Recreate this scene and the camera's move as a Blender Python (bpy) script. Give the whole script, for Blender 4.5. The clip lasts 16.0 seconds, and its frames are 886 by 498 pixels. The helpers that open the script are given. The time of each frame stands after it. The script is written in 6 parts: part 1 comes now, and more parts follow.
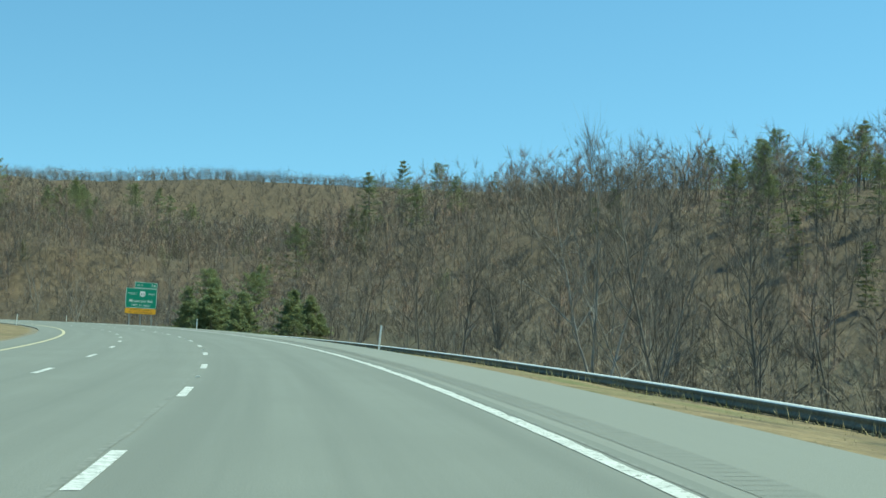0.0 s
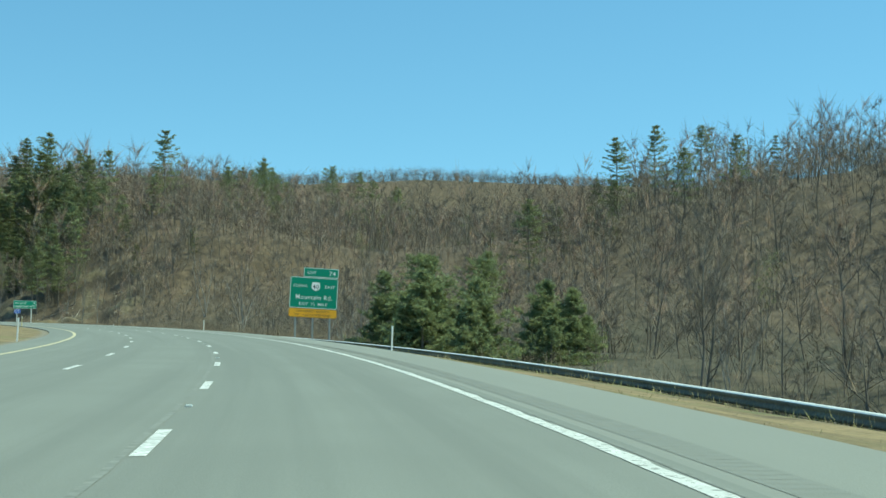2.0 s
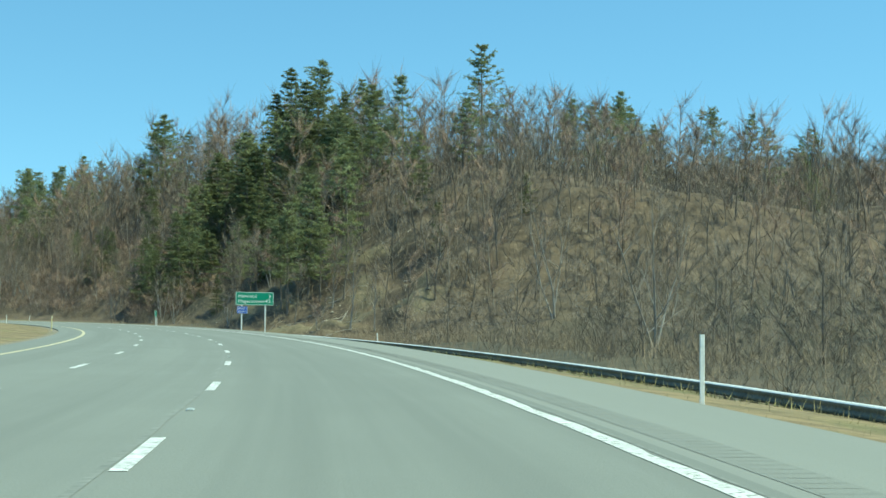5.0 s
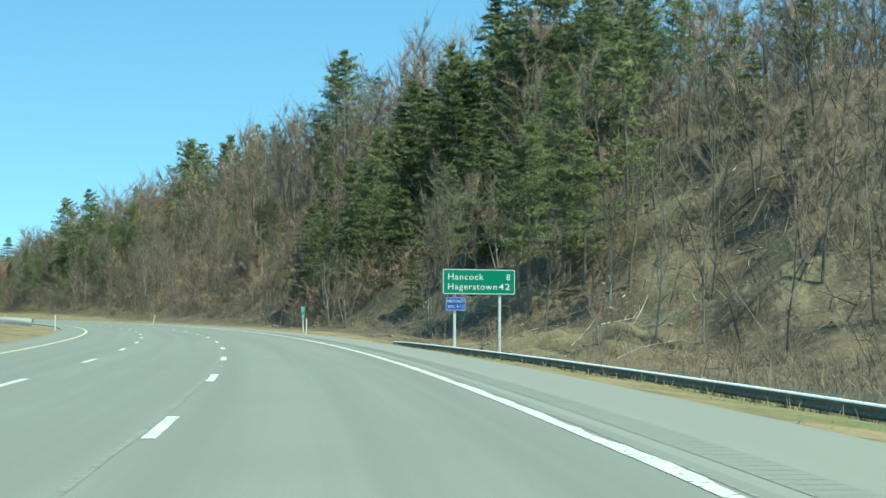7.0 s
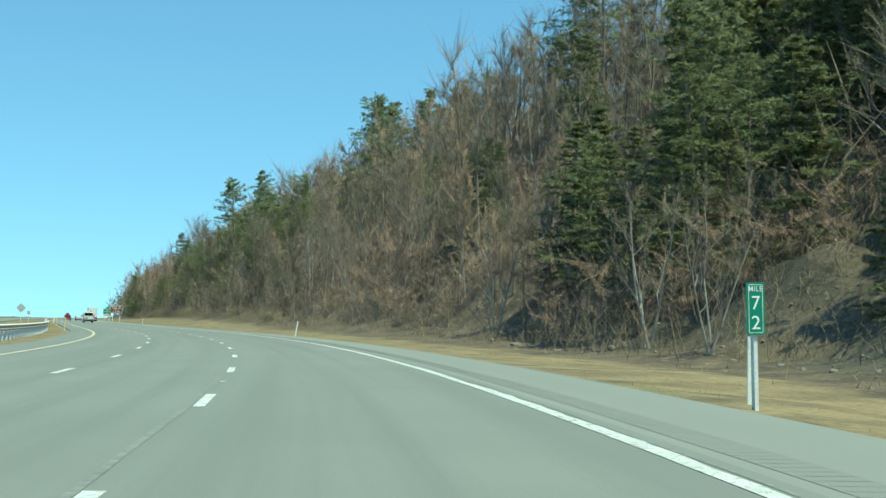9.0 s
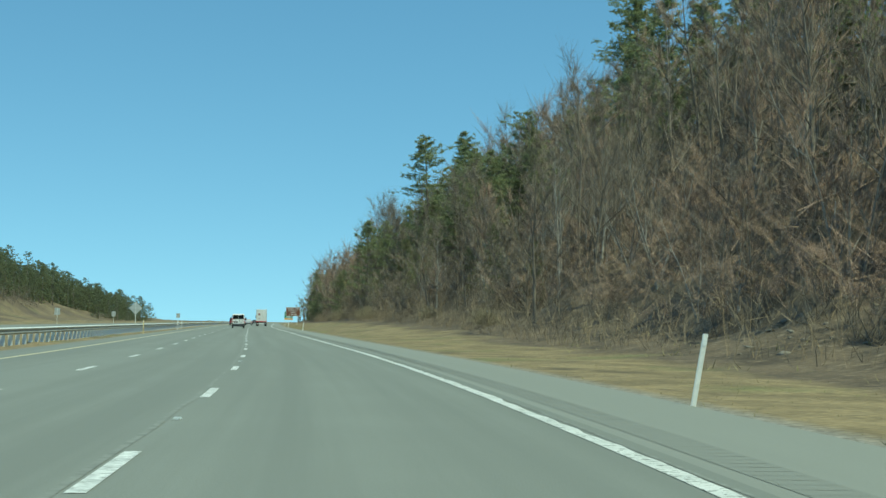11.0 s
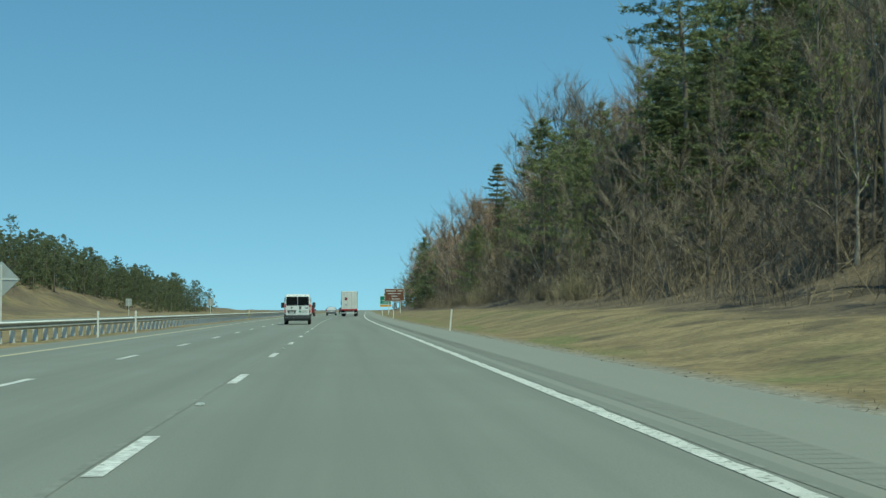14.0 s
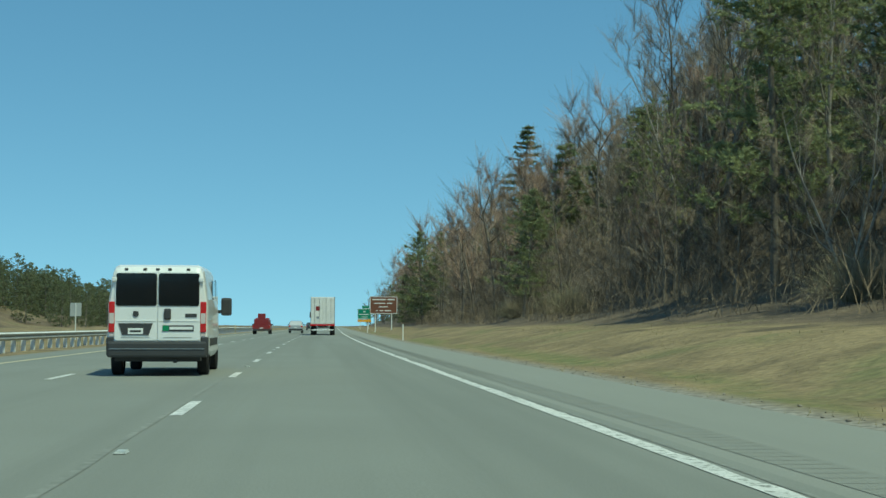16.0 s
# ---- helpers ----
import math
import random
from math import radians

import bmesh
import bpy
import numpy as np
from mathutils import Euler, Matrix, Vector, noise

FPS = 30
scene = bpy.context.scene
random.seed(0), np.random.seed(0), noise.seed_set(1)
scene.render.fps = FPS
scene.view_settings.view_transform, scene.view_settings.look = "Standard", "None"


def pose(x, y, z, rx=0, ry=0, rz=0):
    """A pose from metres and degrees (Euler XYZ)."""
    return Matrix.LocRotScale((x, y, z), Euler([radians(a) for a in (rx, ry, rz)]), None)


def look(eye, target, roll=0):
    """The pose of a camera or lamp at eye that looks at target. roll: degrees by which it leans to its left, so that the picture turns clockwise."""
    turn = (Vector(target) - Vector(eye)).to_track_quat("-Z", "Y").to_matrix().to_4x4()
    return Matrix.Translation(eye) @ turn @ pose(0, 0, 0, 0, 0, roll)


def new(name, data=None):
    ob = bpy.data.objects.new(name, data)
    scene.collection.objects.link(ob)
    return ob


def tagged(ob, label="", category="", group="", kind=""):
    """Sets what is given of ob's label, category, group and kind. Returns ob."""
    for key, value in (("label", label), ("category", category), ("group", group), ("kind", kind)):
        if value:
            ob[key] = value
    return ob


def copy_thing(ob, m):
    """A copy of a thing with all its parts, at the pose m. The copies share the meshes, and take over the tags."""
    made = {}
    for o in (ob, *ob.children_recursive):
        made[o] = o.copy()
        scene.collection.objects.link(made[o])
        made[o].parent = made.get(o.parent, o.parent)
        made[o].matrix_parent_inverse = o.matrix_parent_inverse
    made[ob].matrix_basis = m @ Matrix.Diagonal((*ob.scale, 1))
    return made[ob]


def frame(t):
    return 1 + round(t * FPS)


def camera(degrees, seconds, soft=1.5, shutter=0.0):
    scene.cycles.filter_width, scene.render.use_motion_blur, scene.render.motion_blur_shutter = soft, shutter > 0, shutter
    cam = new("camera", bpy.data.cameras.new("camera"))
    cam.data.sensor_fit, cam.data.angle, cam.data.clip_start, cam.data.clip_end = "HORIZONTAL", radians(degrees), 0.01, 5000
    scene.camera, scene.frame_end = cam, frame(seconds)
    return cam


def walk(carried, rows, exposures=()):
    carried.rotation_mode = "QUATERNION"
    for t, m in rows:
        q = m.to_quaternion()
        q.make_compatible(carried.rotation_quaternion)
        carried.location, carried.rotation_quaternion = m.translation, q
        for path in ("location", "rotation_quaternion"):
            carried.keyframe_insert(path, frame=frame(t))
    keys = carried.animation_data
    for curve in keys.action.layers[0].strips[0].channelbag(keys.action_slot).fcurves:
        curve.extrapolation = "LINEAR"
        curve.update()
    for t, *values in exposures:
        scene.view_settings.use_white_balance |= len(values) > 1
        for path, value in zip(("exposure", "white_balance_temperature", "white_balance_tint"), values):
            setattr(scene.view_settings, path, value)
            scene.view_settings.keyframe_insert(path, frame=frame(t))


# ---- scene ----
cam = camera(35.64, 16.0, soft=1.5)
PATH = [
    (0.0, pose(1.514, -10.014, 1.248, 92.955, -1.014, -6.344)),
    (0.5, pose(1.406, 9.704, 1.229, 92.744, -1.704, -4.120)),
    (1.0, pose(0.571, 29.425, 1.217, 92.716, -0.435, -1.987)),
    (1.5, pose(-0.916, 49.158, 1.216, 92.836, -0.970, 0.123)),
    (2.0, pose(-3.052, 68.837, 1.226, 92.985, -0.794, 2.249)),
    (2.5, pose(-5.826, 88.303, 1.201, 93.092, -0.912, 4.420)),
    (3.0, pose(-9.333, 107.608, 1.185, 93.141, -0.930, 6.705)),
    (3.5, pose(-13.643, 126.810, 1.193, 93.130, -0.553, 9.143)),
    (4.0, pose(-18.578, 145.858, 1.196, 93.006, -0.644, 11.505)),
    (4.5, pose(-24.178, 164.702, 1.194, 92.945, -0.615, 13.459)),
    (5.0, pose(-30.457, 183.319, 1.191, 92.883, -0.586, 15.485)),
    (5.5, pose(-37.438, 201.676, 1.189, 92.821, -0.557, 17.607)),
    (6.0, pose(-45.129, 219.741, 1.187, 92.759, -0.528, 19.731)),
    (6.5, pose(-53.512, 237.492, 1.184, 92.697, -0.499, 21.822)),
    (7.0, pose(-62.611, 254.864, 1.214, 92.775, -0.376, 23.872)),
    (7.5, pose(-72.244, 271.853, 1.213, 92.865, -0.478, 26.034)),
    (8.0, pose(-82.487, 288.384, 1.141, 92.858, -0.870, 28.101)),
    (8.5, pose(-93.231, 304.413, 1.102, 92.938, -1.166, 30.196)),
    (9.0, pose(-104.313, 320.060, 1.103, 93.069, -0.897, 32.075)),
    (9.5, pose(-116.046, 335.343, 1.135, 93.132, -1.015, 33.780)),
    (10.0, pose(-128.329, 350.251, 1.154, 93.202, -0.642, 35.646)),
    (10.5, pose(-141.272, 365.022, 1.153, 93.154, -0.736, 37.980)),
    (11.0, pose(-154.897, 379.500, 1.152, 93.107, -0.829, 40.205)),
    (11.5, pose(-169.003, 393.561, 1.152, 93.059, -0.923, 42.174)),
    (12.0, pose(-183.348, 407.129, 1.151, 93.011, -1.017, 43.700)),
    (12.5, pose(-197.633, 420.203, 1.150, 92.963, -1.111, 44.611)),
    (13.0, pose(-211.836, 432.743, 1.164, 92.534, -1.171, 45.106)),
    (13.5, pose(-226.096, 445.297, 1.123, 92.303, -0.485, 44.642)),
    (14.0, pose(-240.406, 457.940, 1.108, 92.494, 0.236, 43.948)),
    (14.5, pose(-254.565, 470.593, 1.069, 92.676, 0.388, 43.574)),
    (15.0, pose(-268.536, 483.054, 1.071, 92.900, 0.213, 43.222)),
    (15.5, pose(-282.356, 495.331, 1.066, 93.081, -0.528, 42.861)),
    (16.0, pose(-296.097, 507.511, 1.033, 93.181, -0.149, 42.594)),
]
EXPOSURE = [(0.0, 0.26, 7200, -26), (4.2, 0.34, 7200, -26), (6.5, 0.61, 7200, -26), (8.0, 0.50, 7200, -26), (10.0, 0.24, 7200, -26), (12.5, -0.23, 7200, -26), (16.0, -0.22, 7200, -26)]
walk(cam, PATH, EXPOSURE)

# ---- world, sun, exposure ----
SUN_YAW, SUN_UP = -97.0, 61.0
sunvec = Vector((-math.sin(radians(SUN_YAW)) * math.cos(radians(SUN_UP)), math.cos(radians(SUN_YAW)) * math.cos(radians(SUN_UP)), math.sin(radians(SUN_UP))))
world = bpy.data.worlds.new("world")
scene.world = world
world.use_nodes = True
wn, wl = world.node_tree.nodes, world.node_tree.links
sky = wn.new("ShaderNodeTexSky")
sky.sky_type, sky.sun_disc = "NISHITA", False
sky.sun_elevation, sky.sun_rotation = radians(SUN_UP), radians(-SUN_YAW)
sky.air_density, sky.dust_density, sky.ozone_density, sky.altitude = 1.0, 0.1, 2.0, 300
wn["Background"].inputs["Strength"].default_value = 0.19
# a clear dry sky: little haze near the horizon, deep in colour
way, lift, unit, deep = wn.new("ShaderNodeTexCoord"), wn.new("ShaderNodeVectorMath"), wn.new("ShaderNodeVectorMath"), wn.new("ShaderNodeHueSaturation")
lift.operation, unit.operation = "ADD", "NORMALIZE"
lift.inputs[1].default_value = (0, 0, 0.17)
deep.inputs["Saturation"].default_value = 1.18
wl.new(way.outputs["Generated"], lift.inputs[0])
wl.new(lift.outputs["Vector"], unit.inputs[0])
wl.new(unit.outputs["Vector"], sky.inputs["Vector"])
wl.new(sky.outputs["Color"], deep.inputs["Color"])
wl.new(deep.outputs["Color"], wn["Background"].inputs["Color"])
sun = new("sun", bpy.data.lights.new("sun", "SUN"))
sun.data.energy, sun.data.angle, sun.data.color = 4.0, radians(0.55), (1.0, 0.95, 0.87)
sun.matrix_world = look(sunvec * 300, (0, 0, 0))

# ---- the road's line: arc length along the lane joint, curvature by knots ----
KNOT0, KNOT_STEP = -40.0, 40.0
CURVE = [166.7, 181.6, 196.6, 171.9, 188.2, 182.2, 201.1, 195.7, 176.4, 177.5, 185.4, 183.6, 137.7, 28.1, -18.7, 7.2, 3.6, -14.3, -15.2, -11.3, -7.5, -3.6, 0.3, 0.0]
S0, S1, DS = -400.0, 2600.0, 2.0
s_grid = np.arange(S0, S1 + 0.1, DS)
k_grid = np.interp(s_grid, KNOT0 + KNOT_STEP * np.arange(len(CURVE)), np.array(CURVE) * 1e-5)
k_grid[s_grid < -60] = 0.0
th_grid = np.concatenate([[0], np.cumsum((k_grid[1:] + k_grid[:-1]) / 2 * DS)])
th_grid -= np.interp(0, s_grid, th_grid)
mid = (th_grid[1:] + th_grid[:-1]) / 2
x_grid = np.concatenate([[0], np.cumsum(-np.sin(mid) * DS)])
y_grid = np.concatenate([[0], np.cumsum(np.cos(mid) * DS)])
x_grid -= np.interp(0, s_grid, x_grid)
y_grid -= np.interp(0, s_grid, y_grid)


def heading(s):
    return np.interp(s, s_grid, th_grid)


def plan(s, off):
    """World x, y of the place s metres along and off metres to the left of the lane joint."""
    t = heading(s)
    return np.interp(s, s_grid, x_grid) - np.cos(t) * off, np.interp(s, s_grid, y_grid) - np.sin(t) * off


LINE_R, LANE_2, LINE_Y = -4.40, 3.44, 6.62      # edge line, second joint, yellow line
EDGE_R, EDGE_L = -7.15, 8.3                     # edges of the paving
DASH_STEP, DASH_LEN = 11.6, 2.95

# ---- ground: heights beside the road, rows by s, columns by distance from the joint ----
U_COLS = np.array([7.0, 9.0, 12.5, 16, 20, 30, 45, 60, 80, 100, 130, 170, 250, 400, 700])
R_ROWS = [
    (-400, (-.08, -.3, -.74, -2.5, -4, -6, -7, -7, -5, 0, 10, 20, 24, 28, 40)),
    (-60, (-.08, -.3, -.74, -2.5, -4, -6, -7, -7, -5, 0, 10, 20, 24, 28, 40)),
    (60, (-.08, -.3, -.74, -2.4, -4, -6, -7, -7, -4, 2, 15, 25, 28, 28, 28)),
    (150, (-.08, -.3, -.74, -1.9, -3, -5, -6, -5, -1, 7, 21, 29, 32, 33, 33)),
    (200, (-.08, -.3, -.74, -1.4, -2, -3, -4, -3, 1, 9, 23, 31, 34, 34, 32)),
    (260, (-.08, -.35, -.76, -1.3, -1.6, -2, -2, 0, 4, 11, 25, 35, 37, 35, 32)),
    (310, (-.08, -.35, -.76, -1.3, -1.5, -1.6, -.9, 2, 5, 9, 24, 34, 33, 32, 32)),
    (335, (-.08, -.35, -.76, -1.2, -1.3, -1.2, 4, 8, 11, 14, 21, 27, 28, 30, 30)),
    (352, (-.08, -.3, -.72, -1.0, -1.1, 0, 11, 18, 19, 17, 18, 20, 26, 30, 30)),
    (380, (-.08, -.1, -.2, -.3, 0, 5, 16, 23, 24, 21, 18, 19, 27, 30, 30)),
    (420, (-.08, -.05, -.1, -.1, .2, 7, 19, 28, 32, 31, 27, 27, 30, 30, 30)),
    (480, (-.08, -.05, 0, .1, 1, 9, 23, 32, 37, 37, 35, 33, 32, 31, 31)),
    (530, (-.08, 0, .35, .8, 2, 8, 20, 27, 32, 33, 34, 34, 33, 32, 32)),
    (580, (-.08, .05, .8, 1.1, 2, 7.5, 19, 25.5, 29, 30, 31, 33, 33, 33, 33)),
    (640, (-.08, .05, .9, 1.25, 2, 8, 20.5, 27, 29, 29, 28, 29, 30, 30, 30)),
    (700, (-.08, .05, .8, 1.1, 2, 9.5, 18, 23, 25, 25, 25, 25, 25, 25, 26)),
    (800, (-.08, .05, .6, .9, 1.8, 9, 17, 20, 21, 19, 19, 19, 19, 19, 19)),
    (900, (-.08, 0, .5, .7, 1.5, 8, 14, 16, 16, 16, 16, 16, 16, 16, 16)),
    (1050, (-.08, 0, .4, .6, 1.2, 7, 12, 13, 12, 12, 12, 12, 12, 12, 12)),
    (1300, (-.08, 0, .2, .3, .6, 4, 7, 7, 5, 5, 5, 5, 5, 5, 5)),
    (1600, (-.08, -.1, -.1, -.1, 0, 0, 0, 0, 0, 0, 0, 0, 0, 0, 0)),
    (2600, (-.08, -.1, -.1, -.1, 0, 0, 0, 0, 0, 0, 0, 0, 0, 0, 0)),
]
L_COLS = np.array([8.0, 9.0, 11, 13, 15.5, 17, 32, 34, 40, 47, 54, 61, 80, 120, 250, 420])
L_ROWS = [
    (-400, (-.08, -.05, .1, .3, .4, .0, .0, .0, -.2, -.5, -1, -2, -3, -3, -3, -3)),
    (-20, (-.08, -.05, .15, .4, .5, .0, .0, .0, -.2, -.5, -1, -2, -3, -3, -3, -3)),
    (60, (-.08, -.05, .15, .45, .6, .0, .0, .0, -.2, -.5, -1, -2, -3, -3, -3, -3)),
    (330, (-.08, -.05, .1, .35, .45, .0, .0, .0, -.2, -.5, -1, -2, -3, -3, -3, -3)),
    (430, (-.08, -.05, -.05, -.05, 0, 0.05, .05, .0, 0, 0, -.5, -1, -1, -1, -1, -1)),
    (540, (-.08, -.05, -.05, -.05, 0, 0.05, .05, .1, .5, 1.2, 3, 5, 6, 6, 6, 6)),
    (610, (-.08, -.05, -.05, -.05, 0, 0.05, .05, .2, .6, 1.6, 6.5, 9.8, 11, 11, 11, 11)),
    (700, (-.08, -.05, -.05, -.05, 0, 0.05, .05, .2, .6, 1.6, 6.6, 9.8, 11, 11, 11, 11)),
    (745, (-.08, -.05, -.05, -.05, 0, 0.05, .05, .2, .6, 1.5, 6.0, 9.2, 10, 10, 10, 10)),
    (795, (-.08, -.05, -.05, -.05, 0, 0.05, .05, .2, .6, 1.3, 4.8, 7.6, 8.5, 9, 9, 9)),
    (895, (-.08, -.05, -.05, -.05, 0, 0.05, .05, .2, .5, 1.0, 3.0, 4.8, 5.5, 6, 6, 6)),
    (1000, (-.08, -.05, -.05, -.05, 0, 0.05, .05, .1, .3, .6, 1.5, 2.4, 3, 3, 3, 3)),
    (1300, (-.08, -.05, -.05, -.05, 0, 0.0, .0, 0, 0, 0, 0, 0, 0, 0, 0, 0)),
    (2600, (-.08, -.05, -.05, -.05, 0, 0.0, .0, 0, 0, 0, 0, 0, 0, 0, 0, 0)),
]


def lattice(n, seed):
    return np.random.RandomState(seed).rand(n, n)


NOISE = lattice(256, 5)


def bumps(a, b):
    """Smooth value noise in -1..1 on arrays."""
    i, j = np.floor(a).astype(int), np.floor(b).astype(int)
    u, w = a - i, b - j
    u, w = u * u * (3 - 2 * u), w * w * (3 - 2 * w)
    g = lambda p, q: NOISE[p % 256, q % 256]
    return 2 * ((g(i, j) * (1 - u) + g(i + 1, j) * u) * (1 - w) + (g(i, j + 1) * (1 - u) + g(i + 1, j + 1) * u) * w) - 1


def side_height(s, u, rows, cols, calm=14.0):
    table = np.array([r[1] for r in rows])
    ss = np.array([r[0] for r in rows], float)
    i = np.clip(np.searchsorted(ss, s) - 1, 0, len(ss) - 2)
    w = np.clip((s - ss[i]) / (ss[i + 1] - ss[i]), 0, 1)
    w = w * w * (3 - 2 * w)
    j = np.clip(np.searchsorted(cols, u) - 1, 0, len(cols) - 2)
    v = np.clip((u - cols[j]) / (cols[j + 1] - cols[j]), 0, 1)
    low = table[i, j] * (1 - v) + table[i, j + 1] * v
    high = table[i + 1, j] * (1 - v) + table[i + 1, j + 1] * v
    z = low * (1 - w) + high * w
    rough = np.clip((u - calm) / 25, 0, 1)
    crag = np.clip((u - 17) / 6, 0, 1) * np.clip((52 - u) / 8, 0, 1) * np.clip((s - 332) / 14, 0, 1) * np.clip((620 - s) / 40, 0, 1) * (calm < 20)
    z = z + crag * (1.0 * bumps((s + 0.6 * u) / 3.2 + 50, u / 4.0 + 11) + 1.3 * np.abs(bumps((s + 0.5 * u) / 6.5, u / 9.0 + 77)) + 0.45 * bumps(s / 1.7, u / 1.6 + 5) - 0.5)
    return z + rough * (1.3 * bumps(s / 17 + 9, u / 13 + 4) + 0.45 * bumps(s / 5.3, u / 4.7 + 30)) + 0.06 * np.clip((u - 8) / 2, 0, 1) * bumps(s / 2.2, u / 1.9)


def far_ridge(s, u):
    """A long wooded ridge two kilometres off, behind the hills."""
    q = np.clip((0.772 * s + 0.635 * u - 1480) / 438, 0, 1)
    w = np.clip((u - 350) / 300, 0, 1)
    return (190 + 7 * bumps(s / 110, u / 150)) * q * q * (3 - 2 * q) * w * w * (3 - 2 * w)


def ground_z(s, off):
    s, off = np.broadcast_arrays(np.asarray(s, float), np.asarray(off, float))
    z = np.full(s.shape, -0.08)
    r, l = off < -7.0, off > 8.0
    z[r] = side_height(s[r], -off[r], R_ROWS, U_COLS) + far_ridge(s[r], -off[r])
    z[l] = side_height(s[l], off[l], L_ROWS, L_COLS, 36.0)
    return z


def spot(s, off, up=0.0):
    x, y = plan(s, off)
    return Vector((float(x), float(y), float(ground_z(s, off)) + up))


def facing(s, off, up=0.0, turn=0.0, ground=True):
    """A pose on the ground whose local +y runs along the road and +x to the right of travel."""
    x, y = plan(s, off)
    z = (float(ground_z(s, off)) if ground else 0.0) + up
    return pose(float(x), float(y), z, 0, 0, math.degrees(float(heading(s))) + turn)


# ---- materials ----
def material(name, colour, rough=0.8, metal=0.0, vary=0.25, scale=8.0, second=None, bump=0.0, fine=60.0, island=0.0, coat=0.0, stretch=None):
    """Two scales of noise on a base colour, with bump and a change from piece to piece."""
    m = bpy.data.materials.new(name)
    m.use_nodes = True
    n, l = m.node_tree.nodes, m.node_tree.links
    b = n["Principled BSDF"]
    b.inputs["Roughness"].default_value, b.inputs["Metallic"].default_value = rough, metal
    b.inputs["Coat Weight"].default_value = coat
    co = n.new("ShaderNodeTexCoord")
    src = co.outputs["Object"]
    if stretch:
        mp = n.new("ShaderNodeMapping")
        mp.inputs["Scale"].default_value = stretch
        l.new(src, mp.inputs["Vector"])
        src = mp.outputs["Vector"]
    big, small = n.new("ShaderNodeTexNoise"), n.new("ShaderNodeTexNoise")
    big.inputs["Scale"].default_value, big.inputs["Detail"].default_value = scale, 4
    small.inputs["Scale"].default_value, small.inputs["Detail"].default_value = fine, 3
    l.new(src, big.inputs["Vector"])
    l.new(src, small.inputs["Vector"])
    mix = n.new("ShaderNodeMix")
    mix.data_type = "RGBA"
    second = second or tuple(c * (1 - vary) for c in colour)
    mix.inputs["A"].default_value, mix.inputs["B"].default_value = (*colour, 1), (*second, 1)
    ramp = n.new("ShaderNodeMapRange")
    ramp.inputs["From Min"].default_value, ramp.inputs["From Max"].default_value = 0.35, 0.65
    l.new(big.outputs["Fac"], ramp.inputs["Value"])
    l.new(ramp.outputs["Result"], mix.inputs["Factor"])
    hsv = n.new("ShaderNodeHueSaturation")
    l.new(mix.outputs["Result"], hsv.inputs["Color"])
    gain = n.new("ShaderNodeMapRange")
    gain.inputs["To Min"].default_value, gain.inputs["To Max"].default_value = 1 - vary, 1 + vary
    gain.inputs["From Min"].default_value, gain.inputs["From Max"].default_value = 0.3, 0.7
    l.new(small.outputs["Fac"], gain.inputs["Value"])
    value = gain.outputs["Result"]
    if island:
        geo = n.new("ShaderNodeNewGeometry")
        jump = n.new("ShaderNodeMapRange")
        jump.inputs["To Min"].default_value, jump.inputs["To Max"].default_value = 1 - island, 1 + island
        l.new(geo.outputs["Random Per Island"], jump.inputs["Value"])
        mul = n.new("ShaderNodeMath")
        mul.operation = "MULTIPLY"
        l.new(value, mul.inputs[0])
        l.new(jump.outputs["Result"], mul.inputs[1])
        value = mul.outputs["Value"]
    l.new(value, hsv.inputs["Value"])
    l.new(hsv.outputs["Color"], b.inputs["Base Color"])
    if bump:
        bp = n.new("ShaderNodeBump")
        bp.inputs["Strength"].default_value, bp.inputs["Distance"].default_value = bump, 0.03
        l.new(small.outputs["Fac"], bp.inputs["Height"])
        l.new(bp.outputs["Normal"], b.inputs["Normal"])
    return m


def soft_normal(m, share=0.55):
    """Thin round twigs catch light from all sides: lean the shading of their flat slivers upwards."""
    n, l = m.node_tree.nodes, m.node_tree.links
    geo, up = n.new("ShaderNodeNewGeometry"), n.new("ShaderNodeMix")
    up.data_type = "VECTOR"
    up.inputs["Factor"].default_value = share
    up.inputs["B"].default_value = (0.25, 0.0, 0.97)
    l.new(geo.outputs["Normal"], up.inputs["A"])
    unit = n.new("ShaderNodeVectorMath")
    unit.operation = "NORMALIZE"
    l.new(up.outputs["Result"], unit.inputs[0])
    l.new(unit.outputs["Vector"], n["Principled BSDF"].inputs["Normal"])
    return m


def open_work(m, scale, share, soft):
    """Lets the light through between fine twigs or needles: a spray is not one solid blade."""
    n, l = m.node_tree.nodes, m.node_tree.links
    out = n["Material Output"].inputs["Surface"]
    old = out.links[0].from_socket
    co, mp, t, r = n.new("ShaderNodeTexCoord"), n.new("ShaderNodeMapping"), n.new("ShaderNodeTexNoise"), n.new("ShaderNodeMapRange")
    mp.inputs["Scale"].default_value = scale
    t.inputs["Scale"].default_value, t.inputs["Detail"].default_value = 1.0, 2
    l.new(co.outputs["Object"], mp.inputs["Vector"])
    l.new(mp.outputs["Vector"], t.inputs["Vector"])
    r.inputs["From Min"].default_value, r.inputs["From Max"].default_value = share - soft, share + soft
    l.new(t.outputs["Fac"], r.inputs["Value"])
    clear, mix = n.new("ShaderNodeBsdfTransparent"), n.new("ShaderNodeMixShader")
    l.new(r.outputs["Result"], mix.inputs["Fac"])
    l.new(clear.outputs["BSDF"], mix.inputs[1])
    l.new(old, mix.inputs[2])
    l.new(mix.outputs["Shader"], out)
    return m


